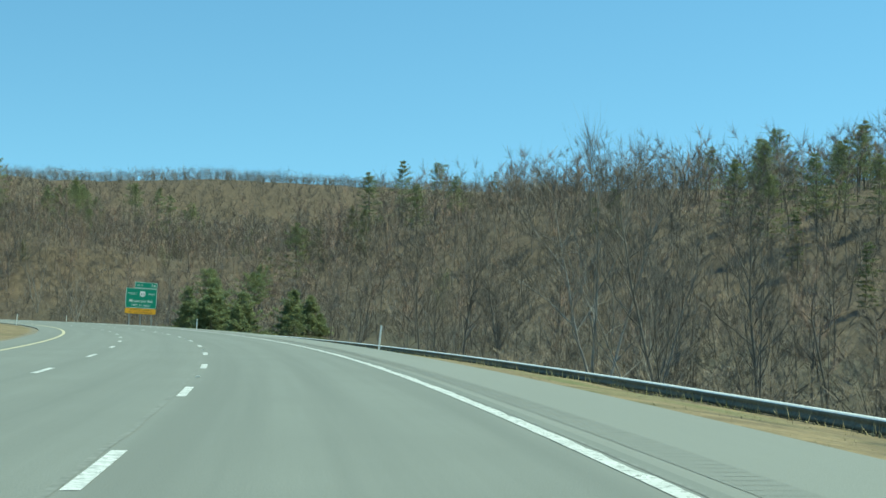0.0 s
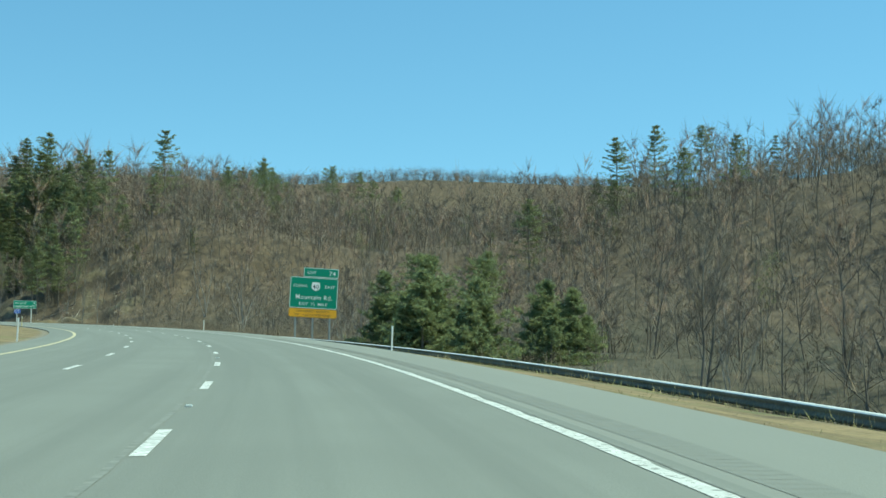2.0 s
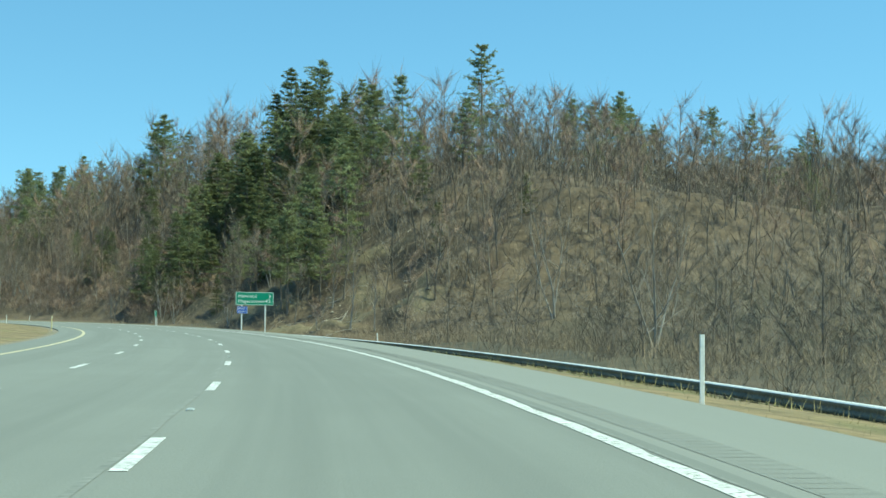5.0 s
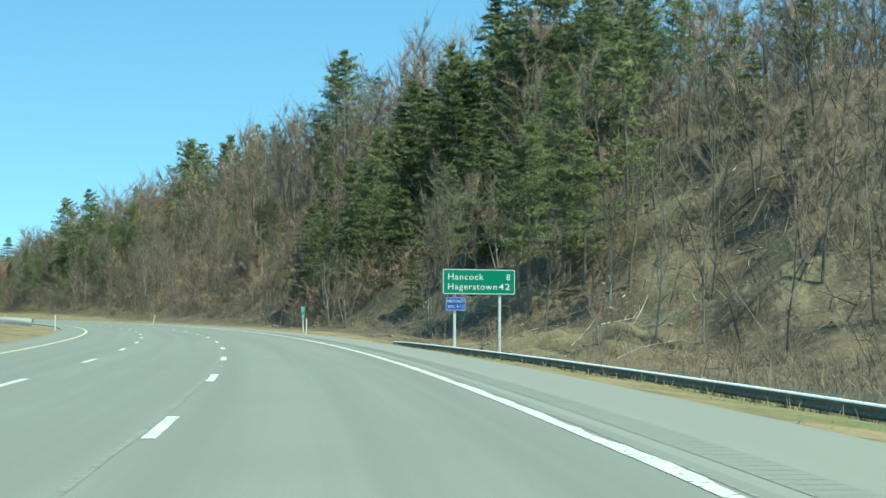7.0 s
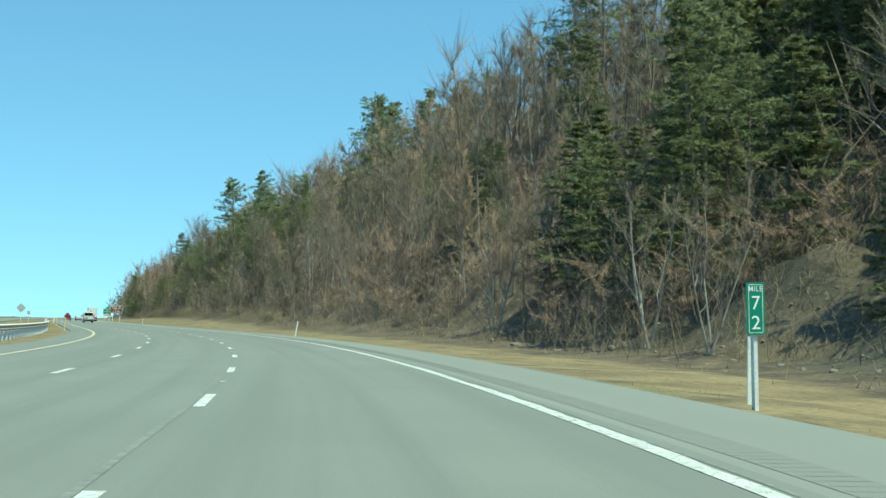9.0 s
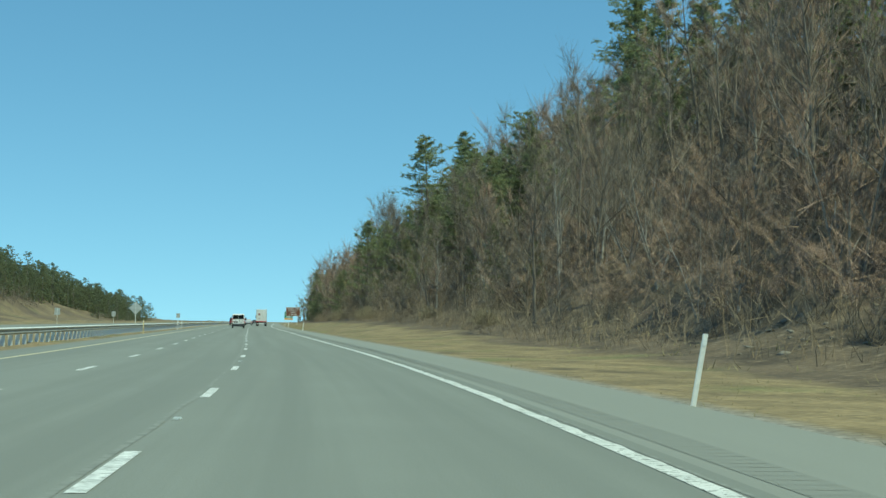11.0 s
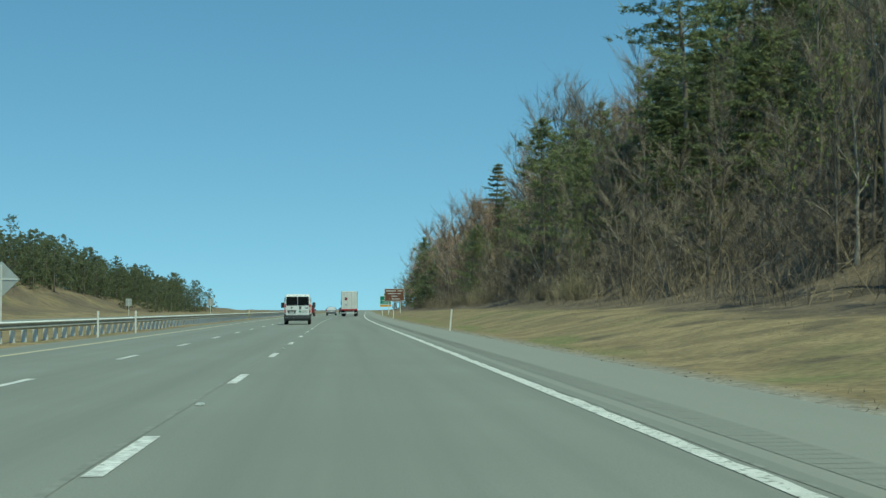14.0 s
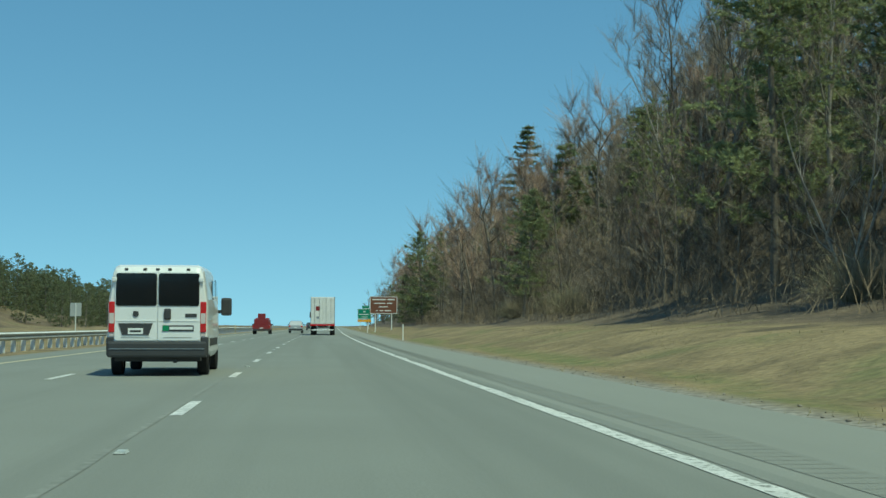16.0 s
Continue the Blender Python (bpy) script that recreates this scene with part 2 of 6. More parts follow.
def needles(name, colour, tip, island=0.28):
    m = material(name, colour, rough=0.75, vary=0.25, scale=0.35, second=tip, fine=3.0, island=island)
    n, l = m.node_tree.nodes, m.node_tree.links
    b = n["Principled BSDF"]
    tr = n.new("ShaderNodeBsdfTranslucent")
    l.new(b.inputs["Base Color"].links[0].from_socket, tr.inputs["Color"])
    add = n.new("ShaderNodeMixShader")
    add.inputs["Fac"].default_value = 0.45
    soft_normal(m, 0.4)
    l.new(b.outputs["BSDF"], add.inputs[1])
    l.new(tr.outputs["BSDF"], add.inputs[2])
    l.new(add.outputs["Shader"], n["Material Output"].inputs["Surface"])
    return open_work(m, (26, 26, 26), 0.465, 0.08)


def paving(name, colour, dark):
    """Asphalt: coarse grain, patches, and streaks that follow the lanes."""
    m = material(name, colour, 0.85, vary=0.10, scale=0.25, second=tuple(0.5 * (a + c) for a, c in zip(colour, dark)), bump=0.25, fine=45)
    n, l = m.node_tree.nodes, m.node_tree.links
    b = n["Principled BSDF"]
    old = b.inputs["Base Color"].links[0].from_socket
    at, mp = n.new("ShaderNodeAttribute"), n.new("ShaderNodeMapping")
    at.attribute_name = "along"
    mp.inputs["Scale"].default_value = (0.012, 0.85, 1)
    l.new(at.outputs["Vector"], mp.inputs["Vector"])
    t = n.new("ShaderNodeTexNoise")
    t.inputs["Scale"].default_value, t.inputs["Detail"].default_value, t.inputs["Roughness"].default_value = 1.0, 6, 0.6
    l.new(mp.outputs["Vector"], t.inputs["Vector"])
    r = n.new("ShaderNodeMapRange")
    r.inputs["From Min"].default_value, r.inputs["From Max"].default_value = 0.42, 0.62
    l.new(t.outputs["Fac"], r.inputs["Value"])
    x = n.new("ShaderNodeMix")
    x.data_type = "RGBA"
    x.inputs["B"].default_value = (*dark, 1)
    l.new(old, x.inputs["A"])
    l.new(r.outputs["Result"], x.inputs["Factor"])
    l.new(x.outputs["Result"], b.inputs["Base Color"])
    return m


ASPHALT = paving("asphalt", (0.222, 0.232, 0.206), (0.186, 0.195, 0.173))
SHOULDER = paving("shoulder_asphalt", (0.25, 0.257, 0.228), (0.236, 0.243, 0.215))
RUMBLE = material("rumble_groove", (0.228, 0.235, 0.209), 0.9, vary=0.12, scale=2)
SEAM = material("tar_seam", (0.2, 0.208, 0.186), 0.85, vary=0.2, scale=0.8, second=(0.225, 0.233, 0.208), fine=6)
WORN = material("worn_white_paint", (0.70, 0.70, 0.67), 0.7, vary=0.15, scale=1.6, second=(0.56, 0.57, 0.54), fine=9)


def chipped(m, under, scale, lo, hi):
    """Paint worn through to the asphalt in small flakes."""
    n, l = m.node_tree.nodes, m.node_tree.links
    b = n["Principled BSDF"]
    old = b.inputs["Base Color"].links[0].from_socket
    co, t, r, x = n.new("ShaderNodeTexCoord"), n.new("ShaderNodeTexNoise"), n.new("ShaderNodeMapRange"), n.new("ShaderNodeMix")
    t.inputs["Scale"].default_value, t.inputs["Detail"].default_value, t.inputs["Roughness"].default_value = scale, 5, 0.7
    l.new(co.outputs["Object"], t.inputs["Vector"])
    r.inputs["From Min"].default_value, r.inputs["From Max"].default_value = lo, hi
    l.new(t.outputs["Fac"], r.inputs["Value"])
    x.data_type = "RGBA"
    x.inputs["B"].default_value = (*under, 1)
    l.new(old, x.inputs["A"])
    l.new(r.outputs["Result"], x.inputs["Factor"])
    l.new(x.outputs["Result"], b.inputs["Base Color"])


chipped(WORN, (0.20, 0.21, 0.187), 9.0, 0.53, 0.60)
DASH = material("worn_dash_paint", (0.68, 0.68, 0.66), 0.7, vary=0.3, scale=2.5, second=(0.48, 0.49, 0.47), fine=12)
chipped(DASH, (0.22, 0.23, 0.205), 7.0, 0.56, 0.66)
YELLOW = material("yellow_road_paint", (0.60, 0.53, 0.34), 0.7, vary=0.15, scale=2.0, second=(0.5, 0.45, 0.31), fine=14)
BARK = material("grey_bark", (0.215, 0.188, 0.155), 0.95, vary=0.3, scale=0.6, second=(0.13, 0.108, 0.088), fine=9, bump=0.3)
PALE_BARK = material("pale_bark", (0.37, 0.345, 0.31), 0.9, vary=0.25, scale=0.8, second=(0.21, 0.185, 0.16), fine=9)
TWIG = soft_normal(material("bare_twigs", (0.156, 0.127, 0.097), 0.95, vary=0.2, scale=0.12, second=(0.11, 0.089, 0.068), fine=1.0, island=0.3), 0.45)
BUD = soft_normal(material("budding_twigs", (0.28, 0.19, 0.14), 0.95, vary=0.2, scale=0.12, second=(0.205, 0.148, 0.11), fine=1.0, island=0.3), 0.45)
TWIG_SPRAY = open_work(soft_normal(material("fine_twigs", (0.208, 0.167, 0.127), 0.95, vary=0.2, scale=0.12, second=(0.156, 0.125, 0.095), fine=1.0, island=0.3), 0.5), (46, 46, 13), 0.585, 0.08)
BUD_SPRAY = open_work(soft_normal(material("fine_budding_twigs", (0.275, 0.182, 0.134), 0.95, vary=0.2, scale=0.12, second=(0.21, 0.149, 0.112), fine=1.0, island=0.3), 0.5), (46, 46, 13), 0.585, 0.08)
PINE_N = needles("pine_needles", (0.255, 0.275, 0.135), (0.195, 0.225, 0.1))
HEM_N = needles("hemlock_needles", (0.12, 0.145, 0.068), (0.18, 0.198, 0.085))
CEDAR_N = needles("young_pine_needles", (0.21, 0.245, 0.11), (0.27, 0.30, 0.14))
BANK_N = needles("dark_pine_needles", (0.105, 0.12, 0.06), (0.15, 0.165, 0.08))
SPRING = needles("spring_leaves", (0.17, 0.20, 0.06), (0.22, 0.24, 0.09))
BUSH_T = soft_normal(material("olive_twigs", (0.25, 0.22, 0.135), 0.95, vary=0.25, scale=0.6, second=(0.18, 0.152, 0.095), fine=3, island=0.3), 0.6)
GRASS_B = soft_normal(material("grass_blades", (0.29, 0.245, 0.135), 0.9, vary=0.3, scale=0.22, second=(0.20, 0.195, 0.09), fine=3, island=0.3), 0.5)
GRASS_B.node_tree.nodes["Principled BSDF"].inputs["Specular IOR Level"].default_value = 0.1
BRUSH = soft_normal(material("dry_brush", (0.17, 0.13, 0.09), 0.95, vary=0.3, scale=0.1, second=(0.215, 0.165, 0.108), fine=1.0, island=0.4), 0.5)
ROCK = material("rock", (0.30, 0.27, 0.22), 0.95, vary=0.3, scale=1.2, second=(0.17, 0.15, 0.125), bump=0.5, fine=8)
STEEL = material("galvanised_steel", (0.42, 0.44, 0.43), 0.5, 0.55, vary=0.2, scale=1.0, second=(0.30, 0.31, 0.30), fine=12)
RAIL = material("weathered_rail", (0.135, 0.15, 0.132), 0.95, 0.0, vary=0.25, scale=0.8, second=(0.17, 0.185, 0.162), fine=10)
RAIL.node_tree.nodes["Principled BSDF"].inputs["Specular IOR Level"].default_value = 0.12
RAIL_POST = material("dark_weathered_post", (0.13, 0.125, 0.105), 0.9, vary=0.2, scale=2, fine=12)
# sunlight on the beam's top curl, put into its colour
RAIL_SUNLIT = material("rail_top_edge", (0.82, 0.83, 0.80), 0.6, 0.1, vary=0.12, scale=2.0, fine=12)
RAIL_GALV = material("galvanised_rail", (0.40, 0.41, 0.38), 0.65, 0.15, vary=0.15, scale=1.0, second=(0.32, 0.33, 0.31), fine=10)
SIGN_G = material("green_sheeting", (0.012, 0.22, 0.13), 0.45, vary=0.06, scale=1.0, fine=20)
SIGN_W = material("white_sheeting", (0.80, 0.82, 0.80), 0.45, vary=0.05, scale=1.0, fine=20)
SIGN_Y = material("yellow_sheeting", (0.78, 0.38, 0.025), 0.45, vary=0.06, scale=1.0, fine=20)
SIGN_B = material("blue_sheeting", (0.02, 0.09, 0.42), 0.45, vary=0.06, scale=1.0, fine=20)
SIGN_N = material("brown_sheeting", (0.16, 0.065, 0.035), 0.45, vary=0.06, scale=1.0, fine=20)
SIGN_K = material("black_lettering", (0.02, 0.02, 0.02), 0.5)
ALU = material("sign_back", (0.50, 0.52, 0.50), 0.5, 0.4, vary=0.12, scale=1.5, fine=20)
GALV_POST = material("galvanised_post", (0.72, 0.73, 0.70), 0.6, 0.05, vary=0.12, scale=3, fine=25)
MARKER = material("white_delineator", (0.78, 0.78, 0.74), 0.5, vary=0.08, scale=3, fine=20)


def ground_material():
    """Verge grass near the road, leaf litter under the woods and painted tree shade in the hollow and on the slope
    foot, by wide noise and by the share laid on each vertex.
    """
    m = bpy.data.materials.new("ground_cover")
    m.use_nodes = True
    n, l = m.node_tree.nodes, m.node_tree.links
    b = n["Principled BSDF"]
    b.inputs["Roughness"].default_value = 1.0
    co = n.new("ShaderNodeTexCoord")

    def tex(scale, detail=5):
        t = n.new("ShaderNodeTexNoise")
        t.inputs["Scale"].default_value, t.inputs["Detail"].default_value = scale, detail
        l.new(co.outputs["Object"], t.inputs["Vector"])
        return t.outputs["Fac"]

    def blend(fac, a, c, lo=0.4, hi=0.6):
        r = n.new("ShaderNodeMapRange")
        r.inputs["From Min"].default_value, r.inputs["From Max"].default_value = lo, hi
        l.new(fac, r.inputs["Value"])
        x = n.new("ShaderNodeMix")
        x.data_type = "RGBA"
        l.new(r.outputs["Result"], x.inputs["Factor"])
        for key, v in (("A", a), ("B", c)):
            if isinstance(v, tuple):
                x.inputs[key].default_value = (*v, 1)
            else:
                l.new(v, x.inputs[key])
        return x.outputs["Result"]

    dry = blend(tex(0.5), (0.275, 0.21, 0.115), (0.185, 0.142, 0.078))
    green = blend(tex(1.1), (0.125, 0.15, 0.055), (0.20, 0.175, 0.085))
    grass = blend(tex(0.16), dry, green, 0.54, 0.72)
    grass = blend(tex(0.33), grass, (0.105, 0.082, 0.052), 0.58, 0.68)
    lush = n.new("ShaderNodeAttribute")
    lush.attribute_name = "lush"
    grass = blend(lush.outputs["Fac"], grass, blend(tex(1.1), (0.14, 0.152, 0.058), (0.215, 0.185, 0.085)), 0.3, 0.7)
    litter = blend(tex(0.35), (0.15, 0.112, 0.074), (0.085, 0.065, 0.045))
    litter = blend(tex(2.2), litter, (0.25, 0.195, 0.132), 0.56, 0.72)
    gravel = blend(tex(9.0), (0.30, 0.285, 0.25), (0.19, 0.175, 0.15))
    at = n.new("ShaderNodeAttribute")
    at.attribute_name = "cover"
    sep = n.new("ShaderNodeSeparateColor")
    l.new(at.outputs["Color"], sep.inputs["Color"])
    base = blend(sep.outputs["Red"], grass, litter, 0.3, 0.7)
    tuft = n.new("ShaderNodeAttribute")
    tuft.attribute_name = "tuft"
    # blue share: shade under the trees, put into the ground colour
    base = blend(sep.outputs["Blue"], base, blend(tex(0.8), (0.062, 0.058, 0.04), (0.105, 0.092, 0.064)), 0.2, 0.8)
    base = blend(tuft.outputs["Fac"], base, blend(tex(1.4), (0.215, 0.172, 0.108), (0.15, 0.128, 0.078)), 0.3, 0.7)
    base = blend(sep.outputs["Green"], base, gravel, 0.3, 0.7)
    fine = n.new("ShaderNodeMix")
    fine.data_type, fine.blend_type = "RGBA", "MULTIPLY"
    fine.inputs["Factor"].default_value = 0.75
    l.new(base, fine.inputs["A"])
    l.new(blend(tex(6.0, 6), (0.6, 0.6, 0.6), (1.35, 1.33, 1.3), 0.3, 0.7), fine.inputs["B"])
    l.new(fine.outputs["Result"], b.inputs["Base Color"])
    bp = n.new("ShaderNodeBump")
    bp.inputs["Strength"].default_value, bp.inputs["Distance"].default_value = 0.7, 0.12
    l.new(tex(3.0, 8), bp.inputs["Height"])
    l.new(bp.outputs["Normal"], b.inputs["Normal"])
    return m


GROUND = ground_material()


# ---- mesh helpers ----
def mesh_from(name, verts, faces, mats, index=None):
    """A mesh from an array of places and a list or array of faces."""
    me = bpy.data.meshes.new(name)
    verts = np.asarray(verts, np.float32)
    if isinstance(faces, np.ndarray):
        nf, k = faces.shape
        me.vertices.add(len(verts))
        me.vertices.foreach_set("co", verts.ravel())
        me.loops.add(nf * k)
        me.loops.foreach_set("vertex_index", faces.astype(np.int32).ravel())
        me.polygons.add(nf)
        me.polygons.foreach_set("loop_start", np.arange(nf, dtype=np.int32) * k)
        if index is not None:
            me.polygons.foreach_set("material_index", np.asarray(index, np.int32))
        me.update(calc_edges=True)
    else:
        me.from_pydata([tuple(map(float, v)) for v in verts], [], faces)
        if index is not None:
            for p, i in zip(me.polygons, index):
                p.material_index = int(i)
    for m in mats if isinstance(mats, (list, tuple)) else [mats]:
        me.materials.append(m)
    return me


def part(name, bm, mat, parent=None, label="", smooth=False):
    """Links a bmesh or mesh as one object under a thing or part."""
    if isinstance(bm, bmesh.types.BMesh):
        me = bpy.data.meshes.new(name)
        bm.to_mesh(me)
        bm.free()
        me.materials.append(mat)
    else:
        me = bm
    if smooth:
        me.polygons.foreach_set("use_smooth", [True] * len(me.polygons))
    ob = new(name, me)
    ob.parent = parent
    return tagged(ob, label) if label else ob


def thing(name, m, label, category, group="", kind=""):
    ob = new(name)
    ob.empty_display_size = 0.2
    ob.matrix_basis = m
    return tagged(ob, label, category, group, kind)


def add_box(bm, lo, hi, bevel=0.0):
    c = [(a + b) / 2 for a, b in zip(lo, hi)]
    d = [max(b - a, 1e-4) for a, b in zip(lo, hi)]
    r = bmesh.ops.create_cube(bm, size=1, matrix=Matrix.Translation(c) @ Matrix.Diagonal((*d, 1)))
    if bevel:
        edges = {e for v in r["verts"] for e in v.link_edges}
        bmesh.ops.bevel(bm, geom=list(edges), offset=bevel, segments=2, affect="EDGES", profile=0.6)
    return bm


def box(lo, hi, bevel=0.0):
    return add_box(bmesh.new(), lo, hi, bevel)


def add_rod(bm, a, b, r, sides=8, r2=None):
    a, b = Vector(a), Vector(b)
    m = Matrix.Translation((a + b) / 2) @ (b - a).to_track_quat("Z", "Y").to_matrix().to_4x4()
    bmesh.ops.create_cone(bm, cap_ends=True, segments=sides, radius1=r, radius2=r if r2 is None else r2, depth=(b - a).length, matrix=m)
    return bm


def rod(a, b, r, sides=8, r2=None):
    return add_rod(bmesh.new(), a, b, r, sides, r2)


def prism(outline, depth, axis="Y", bevel=0.0):
    """An outline in x, z drawn out by depth along y, its front at y = 0."""
    bm = bmesh.new()
    vs = [bm.verts.new((x, 0, z)) for x, z in outline]
    f = bm.faces.new(vs)
    r = bmesh.ops.extrude_face_region(bm, geom=[f])
    bmesh.ops.translate(bm, verts=[v for v in r["geom"] if isinstance(v, bmesh.types.BMVert)], vec=(0, depth, 0))
    bmesh.ops.recalc_face_normals(bm, faces=bm.faces)
    if bevel:
        bmesh.ops.bevel(bm, geom=list(bm.edges), offset=bevel, segments=2, affect="EDGES")
    return bm


def rounded(w, h, r, x0=0.0, z0=0.0, n=5):
    out = []
    for cx, cz, a0 in ((w - r, r, -90), (w - r, h - r, 0), (r, h - r, 90), (r, r, 180)):
        for i in range(n + 1):
            a = radians(a0 + 90 * i / n)
            out.append((x0 + cx + r * math.cos(a), z0 + cz + r * math.sin(a)))
    return out


def frame_ring(w, h, r, t, x0=0.0, z0=0.0, y0=-0.004, y1=0.0):
    """A border of width t along a rounded outline."""
    a, b = rounded(w, h, r, x0, z0), rounded(w - 2 * t, h - 2 * t, max(r - t, 0.01), x0 + t, z0 + t)
    n = len(a)
    verts = [(x, y0, z) for x, z in a] + [(x, y0, z) for x, z in b]
    faces = [(i, (i + 1) % n, n + (i + 1) % n, n + i) for i in range(n)]
    bm = bmesh.new()
    vs = [bm.verts.new(v) for v in verts]
    for f in faces:
        bm.faces.new([vs[i] for i in f])
    return bm


def lettering(text, height, x, z, align="LEFT", width=None, y=-0.006, bold=0.0):
    """Text as a mesh in the plane y, its capitals that high, its base line at z."""
    cu = bpy.data.curves.new("text", "FONT")
    cu.body, cu.size, cu.align_x, cu.offset, cu.space_character, cu.resolution_u = text, height / 0.69, align, bold * height, 1.12, 3
    ob = bpy.data.objects.new("text", cu)
    scene.collection.objects.link(ob)
    bpy.context.view_layer.update()
    me = bpy.data.meshes.new_from_object(ob.evaluated_get(bpy.context.evaluated_depsgraph_get()))
    scene.collection.objects.unlink(ob)
    bpy.data.objects.remove(ob)
    xs = [v.co.x for v in me.vertices]
    k = width / (max(xs) - min(xs)) if width else 1.0
    me.transform(Matrix(((k, 0, 0, x), (0, 0, -1, y), (0, 1, 0, z), (0, 0, 0, 1))))
    me.materials.clear()
    return me


def word(name, text, height, x, z, mat, parent, align="LEFT", width=None, bold=0.004, y=-0.006):
    """A line of lettering, one mesh for each word."""
    me = lettering(text, height, x, z, align, width, y, bold)
    bm = bmesh.new()
    bm.from_mesh(me)
    left, islands = set(bm.verts), []
    while left:
        stack, got = [left.pop()], []
        while stack:
            v = stack.pop()
            got.append(v)
            for e in v.link_edges:
                o = e.other_vert(v)
                if o in left:
                    left.discard(o)
                    stack.append(o)
        islands.append((min(v.co.x for v in got), max(v.co.x for v in got), {f for v in got for f in v.link_faces}))
    islands.sort(key=lambda q: q[0])
    groups, reach = [], -1e9
    for lo, hi, faces in islands:
        if not groups or lo - reach > 0.28 * height:
            groups.append([])
        groups[-1] += faces
        reach = max(reach, hi)
    made = None
    for faces in groups:
        out = bmesh.new()
        seen = {v: out.verts.new(v.co) for v in {v for f in faces for v in f.verts}}
        for f in faces:
            out.faces.new([seen[v] for v in f.verts])
        made = part(name, out, mat, parent)
    bm.free()
    return made


# ---- ground sheet ----
def build_ground():
    ss = np.concatenate([[-400, -200, -120, -80], np.arange(-60, 330, 3.0), np.arange(330, 336, 1.5), np.arange(336, 470, 0.75), np.arange(470, 660, 1.5), np.arange(660, 1000, 3.0), np.arange(1000, 1300, 12.0), np.arange(1320, 2000, 45.0), [2100, 2300, 2600]])
    offs = np.concatenate([[-2400, -1900, -1700], -np.arange(1600, 600, -50.0), [-520, -400, -320, -250, -205], -np.arange(170, 60, -5.0), -np.arange(60, 45, -1.5), -np.arange(45, 20, -0.8), -np.arange(20, 7.1, -0.7), [-7.05, 0, 8.05],
                           np.arange(8.6, 18, 0.8), np.arange(18, 60, 2.5), [65, 75, 90, 120, 160, 220, 300, 400]])
    a, o = np.meshgrid(ss, offs, indexing="ij")
    x, y = plan(a, o)
    z = ground_z(a, o)
    n, k = a.shape
    verts = np.stack([x, y, z], -1).reshape(-1, 3)
    i = np.arange(n - 1)[:, None] * k + np.arange(k - 1)[None]
    faces = np.stack([i, i + 1, i + k + 1, i + k], -1).reshape(-1, 4)[:, ::-1]
    me = mesh_from("ground", verts, np.ascontiguousarray(faces), GROUND)
    cover = np.zeros((n * k, 4), np.float32)
    toe = np.interp(a, [0, 150, 340, 360, 400, 500, 1000], [15, 17, 17, 15, 12.5, 14.5, 15])
    lit = np.where(o < 0, np.clip((-o - toe) / 4 + 0.5 + 0.4 * bumps(a / 5, o / 4), 0, 1), 0)
    lit = np.maximum(lit, np.where(o > 40, 0.5 + 0.25 * bumps(a / 9, o / 5), 0))
    cover[:, 0] = lit.ravel()
    cover[:, 1] = np.clip(1 - np.abs(o + 7.5) / 0.9, 0, 1).ravel() * 0.9 + np.clip(1 - np.abs(o - 8.5) / 0.7, 0, 1).ravel() * 0.7
    # tree shade painted over the hollow; on the slope foot, shade with dark soil
    shade_and_soil = np.where(o < 0, np.clip((-o - 14.5) / 3, 0, 1) * np.clip((95 + o) / 25, 0, 1) * np.clip((338 - a) / 20, 0, 1), 0)
    shade_and_soil = np.maximum(shade_and_soil, np.where(o < 0, 0.8 * np.clip((-o - 15) / 4, 0, 1) * np.clip((48 + o) / 8, 0, 1) * np.clip(0.45 + (a - 370) / 20, 0, 1) * np.clip((a - 330) / 10, 0, 1) * np.clip((426 - a) / 20, 0, 1), 0))
    cover[:, 2] = (shade_and_soil * (0.75 + 0.35 * bumps(a / 7, o / 6))).clip(0, 1).ravel()
    cover[:, 3] = 1
    slope = np.where(o < 0, np.clip((-o - 14) / 4, 0, 1) * np.clip((46 + o) / 8, 0, 1) * np.clip((a - 336) / 6, 0, 1) * np.clip((384 - a) / 10, 0, 1), 0)
    grown = slope * np.clip(0.32 + 0.9 * bumps((a + 0.6 * -o) / 3.2 + 50, -o / 4.0 + 11) + 0.4 * bumps(a / 1.7, o / 1.5), 0, 1)
    me.attributes.new("tuft", "FLOAT", "POINT").data.foreach_set("value", grown.astype(np.float32).ravel())
    strip = np.clip(1.1 - np.abs(-o - 8.7) / 1.3, 0, 1) * np.clip((a - 550) / 25, 0, 1) + 0.8 * np.clip(1.2 - np.abs(-o - 10.8) / 2.0, 0, 1) * np.clip((362 - a) / 12, 0, 1)
    strip = np.where(o < 0, strip * np.clip(0.6 + 0.7 * bumps(a / 6.0, o / 1.3), 0, 1), 0)
    me.attributes.new("lush", "FLOAT", "POINT").data.foreach_set("value", strip.astype(np.float32).ravel())
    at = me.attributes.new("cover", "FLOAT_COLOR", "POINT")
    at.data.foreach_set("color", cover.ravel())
    me.polygons.foreach_set("use_smooth", [True] * len(me.polygons))
    return tagged(new("ground", me), "brown leaf litter and dry verge grass on hilly ground", "ground", kind="structure")


build_ground()


